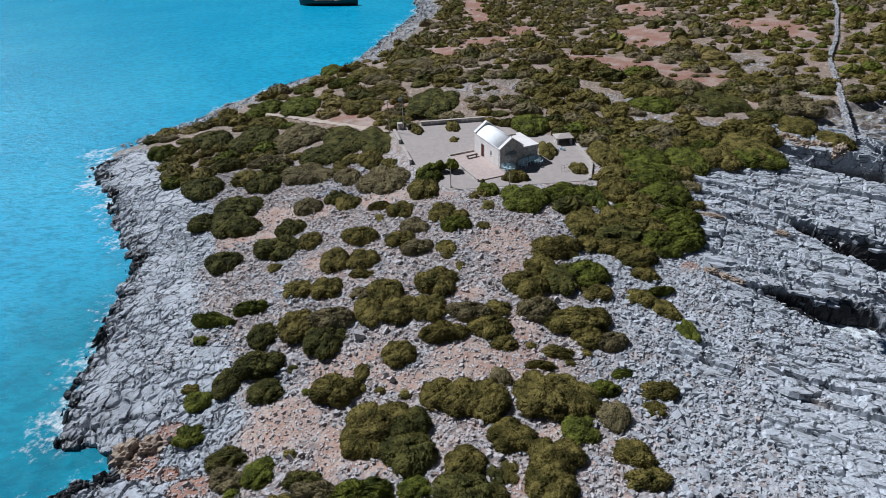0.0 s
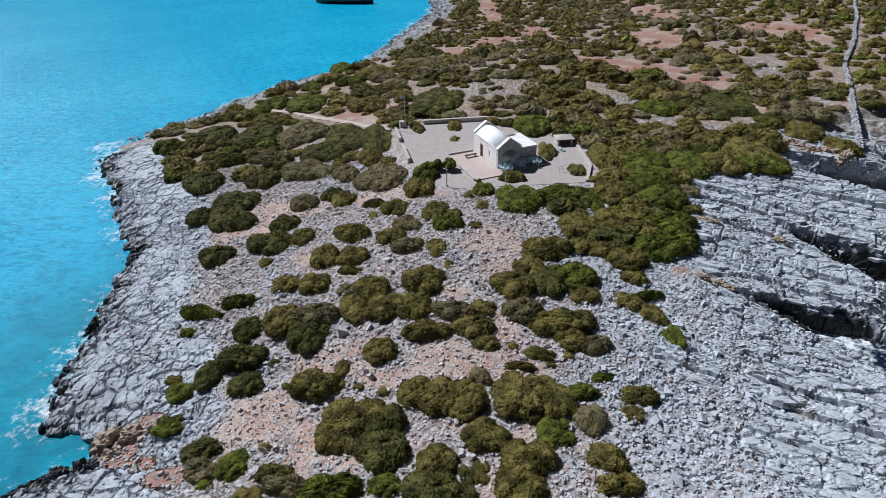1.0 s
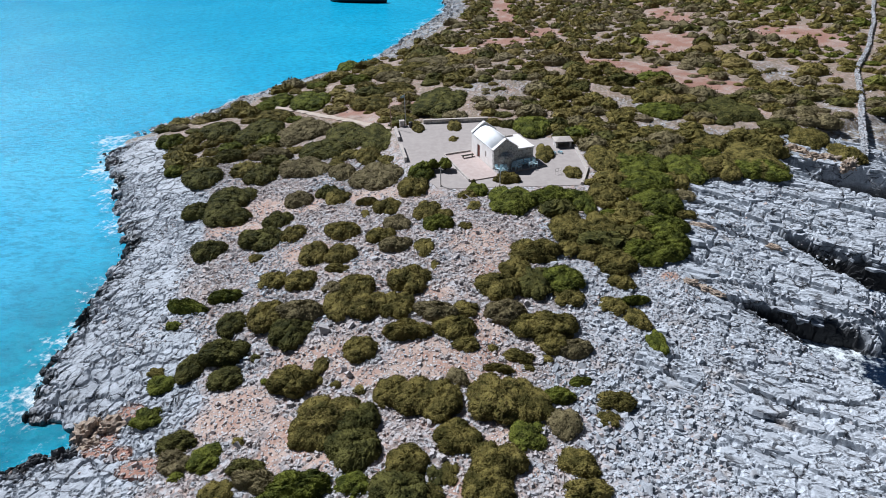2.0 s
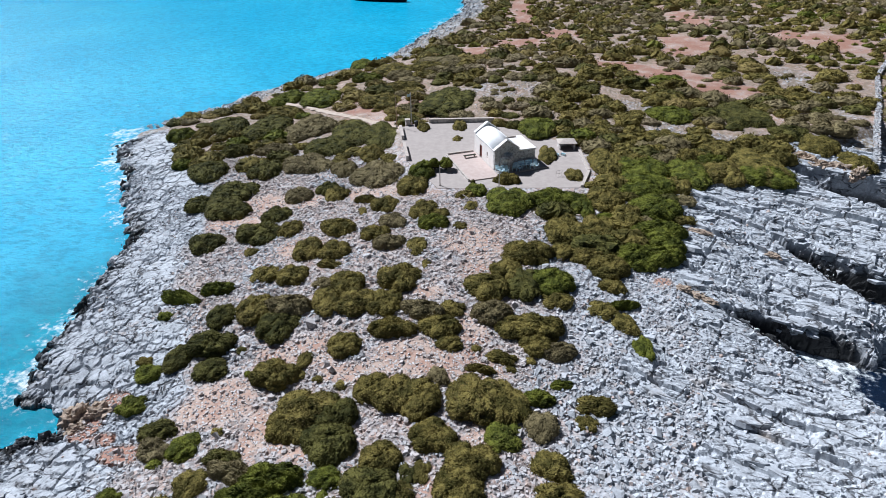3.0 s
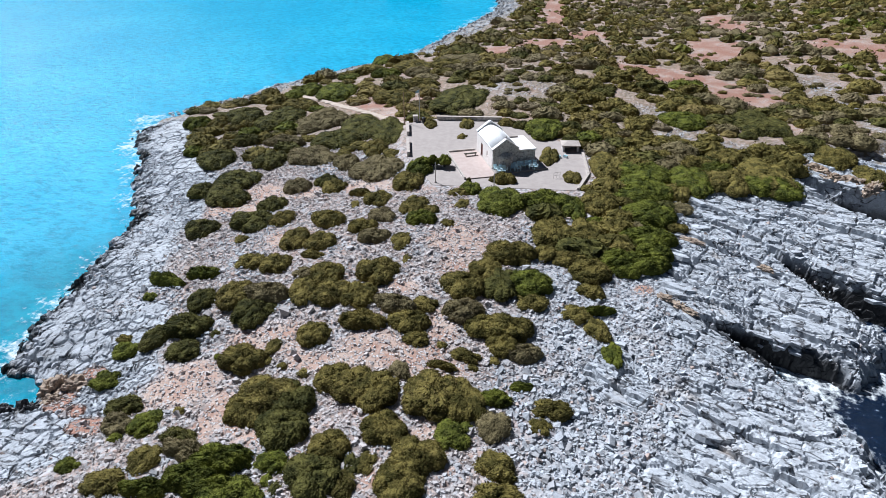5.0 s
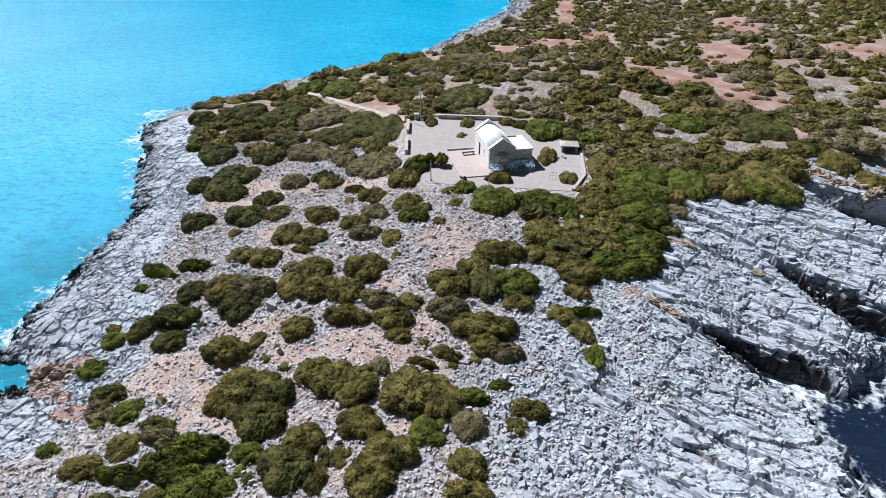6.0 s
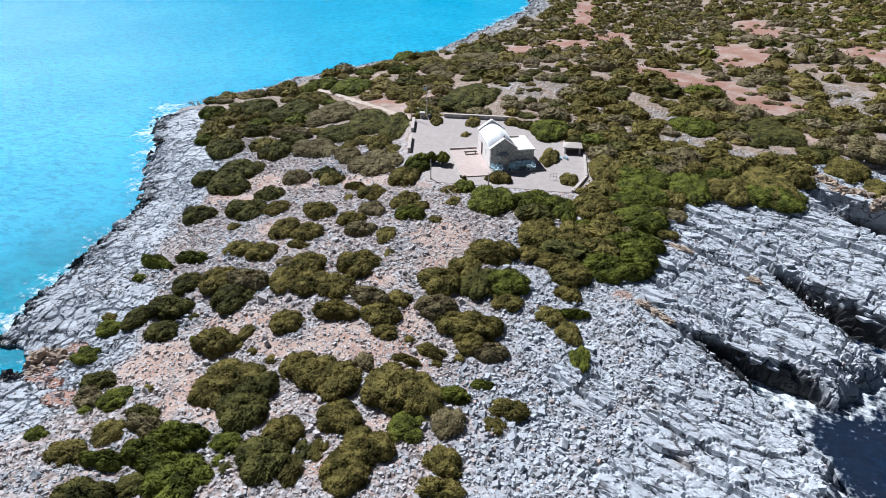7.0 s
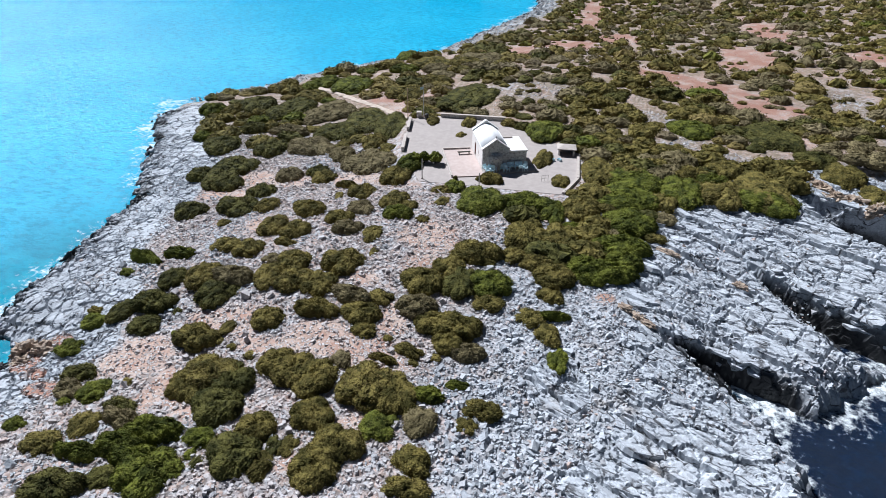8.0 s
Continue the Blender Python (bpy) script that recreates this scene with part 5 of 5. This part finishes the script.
    part("annex_wall", box(annex - 0.35, 0.603, -0.4, annex, depth - 0.353, low, 0), M_PLASTER, ob)
    part("annex_wall", box(wide + 0.003, depth - 0.35, -0.4, annex, depth, low, 0), M_PLASTER, ob)
    roof = part("annex_roof", box(wide + 0.06, 0.15, low + 0.003, annex + 0.12, depth + 0.1, low + 0.17, 0.02), M_PLASTER, ob, "pale rendered flat roof")
    part("roof_kerb", box(wide + 0.08, depth - 0.5, low + 0.173, annex - 0.9, depth - 0.28, low + 0.36, 0.02), M_COPING, roof)


build_chapel()


def build_chair():
    """A moulded plastic armchair."""
    ob = thing("plastic_chair", "pale blue moulded plastic chair beside the chapel wall", "chair", group="chairs by the chapel")
    part("seat", box(-0.24, -0.23, 0.40, 0.24, 0.23, 0.44, 0.015), M_CHAIR, ob)
    bm = bmesh.new()
    for k in range(5):
        add_box(bm, -0.238 + k * 0.098, 0.21, 0.44, -0.152 + k * 0.098, 0.24, 0.80, 0.006)
    add_box(bm, -0.25, 0.205, 0.80, 0.25, 0.25, 0.88, 0.015)
    bmesh.ops.rotate(bm, verts=bm.verts, cent=(0, 0.22, 0.44), matrix=Matrix.Rotation(radians(-10), 3, "X"))
    part("backrest", bm, M_CHAIR, ob)
    for x in (-0.25, 0.25):
        part("armrest", add_box(box(x - 0.03, -0.22, 0.62, x + 0.03, 0.26, 0.65, 0.01), x - 0.02, -0.2, 0.43, x + 0.02, -0.15, 0.62, 0.005), M_CHAIR, ob)
        for y in (-0.21, 0.21):
            part("leg", rod((x * 1.06, y * 1.12, 0.0), (x * 0.9, y, 0.41), 0.022, 0.03, 8), M_CHAIR, ob)
    return ob


chair = build_chair()
SEATS = ((0.25, -0.75, 12), (0.80, -1.05, -8), (1.35, -1.25, 20), (0.45, -1.45, 4), (1.05, -1.60, -14), (2.45, -1.05, -25), (2.95, -0.70, 8),
         (3.50, -0.50, -6), (4.05, -0.48, 10), (4.60, -0.45, -4), (5.15, -0.46, 6), (5.70, -0.5, -18), (3.05, -1.35, 30), (4.95, -1.15, 165), (5.55, -1.2, 10))
chair.matrix_world = CHAPEL @ pose(SEATS[0][0], SEATS[0][1], 0.16, 0, 0, SEATS[0][2])
for x, y, turn in SEATS[1:]:
    copy_thing(chair, CHAPEL @ pose(x, y, 0.16, 0, 0, turn))


def build_bench(m):
    ob = thing("bench", "low dark wooden bench on the terrace", "bench", m)
    for k in range(3):
        part("slat", box(-0.9, -0.22 + k * 0.155, 0.30, 0.9, -0.08 + k * 0.155, 0.34, 0.008), M_TWIG, ob)
    for x in (-0.7, 0.7):
        part("leg", box(x - 0.05, -0.2, 0, x + 0.05, 0.22, 0.297, 0.008), M_COPING, ob)


build_bench(CHAPEL @ pose(-1.5, 5.3, 0.13, 0, 0, 4))


def build_pole(x, y, high, material, label, flag=False):
    ob = thing("flagpole", label, "flagpole", pose(x, y, 0))
    part("pole", rod((0, 0, -0.3), (0, 0, high), 0.075, 0.055), material, ob)
    part("foot", rod((0, 0, -0.2), (0, 0, 0.12), 0.16, 0.14), M_CONCRETE, ob)
    part("finial", rod((0, 0, high), (0, 0, high + 0.09), 0.055, 0.03), material, ob)
    if flag:
        rows = [(-0.60 * u, 0.10 * math.sin(u * 7 + v), high - 0.12 - 0.40 * v - 0.16 * u) for u in np.linspace(0, 1, 9) for v in (0, 0.5, 1)]
        a = (np.arange(8)[:, None] * 3 + np.arange(2)[None]).ravel()
        cloth = new("flag", mesh_from("flag", rows, np.stack([a, a + 3, a + 4, a + 1], 1), [M_CLOTH]))
        cloth.parent = ob
        tagged(cloth, "faded pale blue and white cloth")
        cloth.modifiers.new("thickness", "SOLIDIFY").thickness = 0.012
    return ob


build_pole(-15.7, 16.7, 4.9, M_STEEL, "pale steel flagpole with a small faded flag", True)
build_pole(-17.8, 15.0, 4.7, M_RUST, "bare rusty flagpole beside the path")
build_pole(-8.4, -6.6, 2.6, M_STEEL, "thin bare steel post at the yard's edge")
build_pole(-1.0, -6.5, 1.7, M_STEEL, "thin bare steel post at the yard's edge")


def build_gatepost(x, y):
    ob = thing("gatepost", "square masonry gatepost with a pale cap", "gatepost", pose(x, y, 0, 0, 0, 15))
    part("shaft", box(-0.36, -0.36, -0.3, 0.36, 0.36, 0.82, 0.02), M_MASONRY, ob)
    part("cap", box(-0.42, -0.42, 0.823, 0.42, 0.42, 0.93, 0.02), M_COPING, ob)


build_gatepost(-16.2, 15.9)


def build_bin(x, y):
    ob = thing("litter_bin", "black plastic litter bin with a lid", "bin", pose(x, y, 0))
    part("body", rod((0, 0, 0), (0, 0, 0.85), 0.25, 0.32, 18), M_BLACK, ob)
    part("lid", rod((0, 0, 0.852), (0, 0, 0.95), 0.34, 0.22, 18), M_BLACK, ob)


build_bin(-14.7, 15.2)


def build_rail(a, b):
    """A bare pale pole that leans on the bushes."""
    ob = thing("loose_pole", "bare pale wooden pole leaning on the bushes by the yard", "pole", pose(*a))
    end = Vector(b) - Vector(a)
    part("shaft", rod((0, 0, 0), end, 0.06, 0.045, 8), M_COPING, ob)
    part("butt", rod(end, end * 1.02, 0.05, 0.03, 8), M_COPING, ob)


build_rail((-5.20, -10.57, 0.75), (-3.21, -11.71, 0.1))


def build_shelter(m):
    """A low stone shelter with a pale hipped roof and an open front."""
    ob = thing("stone_shelter", "low stone shelter with a pale roof and dark open front", "shelter", m)
    part("wall", box(-1.4, 0.9, -0.2, 1.4, 1.2, 1.0, 0.02), M_MASONRY, ob)
    for x in (-1.4, 1.1):
        part("wall", box(x, -0.9, -0.2, x + 0.3, 0.897, 1.0, 0.02), M_MASONRY, ob)
    bm = bmesh.new()
    low = [bm.verts.new(v) for v in ((-1.65, -1.15, 1.003), (1.65, -1.15, 1.003), (1.65, 1.45, 1.003), (-1.65, 1.45, 1.003))]
    mid = [bm.verts.new((v.co.x, v.co.y, 1.10)) for v in low]
    high = [bm.verts.new(v) for v in ((-0.5, 0.15, 1.5), (0.5, 0.15, 1.5))]
    for a, b in ((0, 1), (1, 2), (2, 3), (3, 0)):
        bm.faces.new((low[a], low[b], mid[b], mid[a]))
    bm.faces.new(low[::-1])
    bm.faces.new((mid[0], mid[1], high[1], high[0]))
    bm.faces.new((mid[2], mid[3], high[0], high[1]))
    bm.faces.new((mid[1], mid[2], high[1]))
    bm.faces.new((mid[3], mid[0], high[0]))
    bmesh.ops.recalc_face_normals(bm, faces=bm.faces)
    part("roof", bm, M_COPING, ob, "pale rendered hipped roof")


build_shelter(pose(8.2, 7.8, 0, 0, 0, 8) @ Matrix.Diagonal((0.8, 0.85, 0.9, 1)))


def build_crate(x, y, turn):
    ob = thing("crate", "pale blue plastic crate lying in the yard", "crate", pose(x, y, 0, 0, 0, turn))
    part("tray", box(-0.3, -0.2, 0, 0.3, 0.2, 0.06, 0.01), M_CHAIR, ob)
    for a, b, c, d in ((-0.3, -0.2, 0.3, -0.17), (-0.3, 0.17, 0.3, 0.2), (-0.3, -0.168, -0.27, 0.168), (0.27, -0.168, 0.3, 0.168)):
        part("side", box(a, b, 0.062, c, d, 0.3, 0.006), M_CHAIR, ob)


build_crate(6.7, 4.6, 20)
build_crate(7.6, 4.9, -35)


def build_rack(m):
    ob = thing("steel_rack", "small bent steel bicycle rack in the yard", "rack", m)
    for x in (-0.45, 0, 0.45):
        part("hoop", rod((x, 0, 0), (x, 0, 0.8), 0.02), M_STEEL, ob)
    for z in (0.4, 0.8):
        part("rail", rod((-0.47, 0, z), (0.47, 0, z), 0.02), M_STEEL, ob)


build_rack(pose(6.6, -2.4, 0, 0, 0, 30))


def build_tree(x, y, radius, high, seed):
    """A small clipped tree: short trunk, limbs and a rounded leafy crown."""
    rng = random.Random(seed)
    ob = thing("clipped_tree", "small clipped evergreen tree with a rounded crown", "tree", pose(x, y, 0))
    part("trunk", rod((0, 0, -0.2), (0.05, 0, high * 0.45), 0.13, 0.09), M_TWIG, ob)
    for k in range(5):
        a = k * 1.26 + rng.random()
        part("limb", rod((0.05, 0, high * 0.4), (math.cos(a) * radius * 0.6, math.sin(a) * radius * 0.6, high * 0.75), 0.06, 0.02, 6), M_TWIG, ob)
    v, f, g = shrub_mesh(radius, high * 0.62, 0.07, seed, 900, 44, 12)
    v = np.array(v)
    v[:, 2] += high * 0.38
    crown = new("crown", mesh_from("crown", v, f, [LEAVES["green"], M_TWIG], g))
    crown.parent = ob


build_tree(-8.2, -1.4, 1.05, 1.75, 51)
build_tree(-9.7, -1.6, 0.9, 1.6, 52)
build_tree(-11.0, -2.3, 1.2, 1.6, 53)


# ---------------------------------------------------------------- field wall, ochre rocks, boat
def build_field_wall():
    rng = np.random.default_rng(5)
    rows = along(FIELD_WALL, 0.24)
    q = np.array([a for a, _ in rows])
    side = np.array([(-w[1], w[0]) for _, w in rows])
    bend = np.sin(q[:, 1:] * 0.21) * 0.15 + np.sin(q[:, 1:] * 0.07 + 1) * 0.25
    p = np.concatenate([q + side * (bend + off) + rng.normal(0, 0.06, q.shape) for off in (-0.17, 0.17) for _ in (0, 1, 2)])
    level = np.repeat(np.tile((0.08, 0.36, 0.62), 2), len(q)) * rng.uniform(0.8, 1.1, len(p))
    z = land(p, False)[0] + level
    verts, faces = stone_heap(p, z - 0.1, rng.uniform(0.32, 0.50, len(p)), rng, 0.25, (0.5, 0.8))
    ob = new("dry_stone_wall", mesh_from("dry_stone_wall", verts, faces, [M_MASON]))
    tagged(ob, "long crooked dry stone field wall of pale rocks", "wall")


build_field_wall()


def build_crag(name, x, y, sizes, material, label, seed, turn=20):
    """A weathered outcrop of rounded, pitted lumps."""
    bm = bmesh.new()
    bmesh.ops.create_icosphere(bm, subdivisions=4, radius=1)
    for v in bm.verts:
        c = v.co.copy()
        lump = 0.40 * noise.noise(c * 1.7 + Vector((seed, 0, 0))) + 0.40 * noise.noise(c * 3.6 + Vector((0, seed, 0))) + 0.30 * noise.noise(c * 8.3) + 0.12 * noise.noise(c * 17)
        v.co = Vector((c.x * sizes[0], c.y * sizes[1], c.z * sizes[2])) * (1 + lump)
    ob = part(name, bm, material)
    ob.matrix_world = pose(x, y, height_at(x, y) - 0.25 * sizes[2], 0, 0, turn)
    tagged(ob, label, "rock")


build_crag("ochre_crag", -33.9, -43.4, (1.3, 1.1, 1.1), M_OCHRE, "pitted ochre conglomerate boulder above the inlet", 3)
build_crag("ochre_crag", -32.0, -43.0, (1.2, 0.9, 0.8), M_OCHRE, "pitted ochre conglomerate boulder above the inlet", 8)
build_crag("ochre_crag", -33.1, -44.6, (0.8, 0.6, 0.6), M_OCHRE, "pitted ochre conglomerate boulder above the inlet", 5)
build_crag("wet_boulder", -34.6, -45.9, (0.95, 0.7, 0.9), M_WETROCK, "black wet boulder at the mouth of the inlet", 9)
build_crag("wet_boulder", -36.4, -46.3, (0.7, 0.5, 0.6), M_WETROCK, "black wet boulder at the mouth of the inlet", 14)
for k, (x, y, a, b, c) in enumerate(((17.4, -25.0, 0.8, 0.4, 0.28), (18.6, -25.8, 0.6, 0.45, 0.25), (19.4, -26.5, 0.7, 0.35, 0.3), (21.2, -14.6, 1.3, 0.35, 0.25), (28.4, -17.2, 0.7, 0.4, 0.3))):
    build_crag("ochre_rock", x, y, (a, b, c), M_OCHRE, "ochre stained rock in the grey limestone shelf", 12 + k, -28)
for k, (x, y, a, b, c) in enumerate(((40.3, 7.0, 1.5, 0.8, 0.9), (41.6, 4.6, 1.2, 0.7, 0.8), (43.6, 4.4, 1.4, 1.0, 0.8), (45.8, 3.0, 1.6, 0.9, 0.9), (39.2, 9.6, 1.3, 0.9, 0.6))):
    build_crag("ochre_crag", x, y, (a, b, c), M_OCHRE, "ochre rock wall beside the dark inlet", 30 + k, -40 + 25 * k)


def build_boat(m):
    """A dark wooden boat moored in the bay."""
    ob = thing("moored_boat", "large black-hulled wooden boat moored in the bay", "boat", m)
    rows, ring = [], 11
    for s in np.linspace(-1, 1, 25):
        half = 3.0 * max(1 - abs(s) ** 2.6, 0.02) ** 0.6
        sheer = 2.0 + 0.9 * s * s
        for k in range(ring):
            a = (k / (ring - 1) - 0.5) * 2
            rows.append((12.2 * s * (1 + 0.04 * abs(a)), half * math.copysign(abs(a) ** 0.45, a), -0.9 + (sheer + 0.9) * abs(a) ** 1.6))
    a = (np.arange(24)[:, None] * ring + np.arange(ring - 1)[None]).ravel()
    hull = new("hull", mesh_from("hull", rows, np.stack([a, a + ring, a + ring + 1, a + 1], 1), [M_HULL]))
    hull.parent = ob
    shade_smooth(hull.data)
    outline = [(11.6 * s, 2.9 * max(1 - abs(s) ** 2.6, 0) ** 0.6) for s in np.linspace(-1, 1, 15)]
    part("deck", prism(outline + [(x, -y) for x, y in outline[::-1][1:-1]], 1.35, 1.45), M_DECK, ob)
    part("cabin", box(-4.5, -1.5, 1.453, 2.0, 1.5, 3.2, 0.12), M_WHITE, ob)


build_boat(pose(-56.2, 184.2, SEA, 0, 0, -11.4))


# the unbroken thicket south and east of the yard
THICKET = np.array([(-8.1, -7.4), (-3.5, -10.2), (2.5, -6.4), (8.7, -7.4), (11.6, -2.7), (11.0, 5.7), (15.6, 11.8), (27.1, 13.0),
                    (37.9, 12.0), (35.9, -0.5), (29.2, -2.0), (22.0, -4.2), (20.3, -14.4), (18.9, -20.0), (14.3, -23.5),
                    (8.9, -23.0), (7.4, -20.6), (4.2, -14.4), (-1.0, -13.4), (-4.3, -12.5)], float)


def scatter_scrub():
    """The dense cover north of the chapel, thinning on earth, scree and along the shore."""
    rng = np.random.default_rng(11)
    number = 9000
    p = np.c_[rng.uniform(-60, 150, number), -4 + 234 * rng.random(number) ** 1.5]
    p = p[np.argsort(p[:, 1])]
    p[:700] = np.c_[rng.uniform(-9, 39, 700), rng.uniform(-24, 14, 700)]
    thick = inside_distance(p, THICKET) > 0.2
    p, thick = p[(np.arange(number) >= 700) | thick], thick[(np.arange(number) >= 700) | thick]
    number = len(p)
    d = inside_distance(p, COAST)
    court = inside_distance(p, COURT)
    bare = np.maximum(patch_cover(p, CLEARINGS, 0.5, 25), patch_cover(p, SCREES, 0.5, 27))
    path = line_distance(p, PATH_LINE, closed=False)[0]
    wall = line_distance(p, FIELD_WALL, closed=False)[0]
    rock, _ = rock_share(p, d)
    thin = layered_noise(p, 14, 71, 3)
    tone = layered_noise(p, 20, 77, 3)
    size = rng.uniform(0, 1, number)
    taken, count = np.zeros((number + 400, 4)), len(PLANTED)
    taken[:count] = PLANTED
    for k in range(number):
        x, y = p[k]
        r = 1.1 + (1.9 if y > 30 else 1.5) * size[k] ** 1.5
        if bare[k] > 0.3:
            r = rng.uniform(0.5, 1.0)
        if x > 45 + 0.75 * (y + 20) or d[k] < 5 or court[k] > -r - 0.2 or (bare[k] > 0.3 and rng.random() > 0.3) or path[k] < r + 0.5 or wall[k] < r * 0.8 or (rock[k] > 0.5 and not thick[k]):
            continue
        sparse = 0.33 if y > 45 and x > 0 else 0.18
        if thin[k] < sparse - 0.12 * rng.random() and not thick[k]:
            continue
        gap = -0.12 if thick[k] else 0.20 if y < 42 else 0.42
        if np.any(np.hypot((x - taken[:count, 0]) / (taken[:count, 2] + gap * r), (y - taken[:count, 1]) / (taken[:count, 3] + gap * r)) < 1.0):
            continue
        shade = tone[k] + rng.normal(0, 0.16)
        kind = "heath" if shade < 0.32 else "dark" if shade < 0.42 else "olive" if shade < 0.84 else "green"
        plant_shrub(kind, x, y, r * rng.uniform(0.95, 1.35), r * rng.uniform(0.75, 1.05), 0.66 * r * rng.uniform(0.8, 1.15), far=True)
        taken[count] = PLANTED[-1]
        count += 1

    parts, faces, groups, base = [], [], [], 0
    names = list(LEAVES)
    for kind, size, variant, m in COVER:
        v, f, g = SPREAD[size, variant]
        parts.append(v @ m[:3, :3].T + m[:3, 3])
        faces.append(f + base)
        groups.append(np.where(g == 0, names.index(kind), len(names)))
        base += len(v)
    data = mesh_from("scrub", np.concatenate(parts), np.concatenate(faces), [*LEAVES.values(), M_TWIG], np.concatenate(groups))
    tagged(new("scrub", data), "low dense olive and brown scrub covering the headland", "scrub", kind="stuff")


# bushes that lean over the northern rim of the yard, and a clipped one before the terrace
for kind, x, y, r, h in (("olive", -1.6, 17.2, 1.5, 1.0), ("dark", 0.9, 16.2, 1.6, 1.1), ("dark", 3.4, 14.9, 1.7, 1.1), ("olive", 5.9, 13.4, 1.6, 1.0),
                         ("dark", 8.4, 11.3, 1.5, 0.9), ("olive", 10.2, 9.3, 1.3, 0.8), ("dark", -4.3, -5.6, 0.42, 0.6)):
    plant_shrub(kind, x, y, r, r * 0.9, h)
scatter_scrub()
scatter_stones()
scatter_boulders()
lay_slabs()
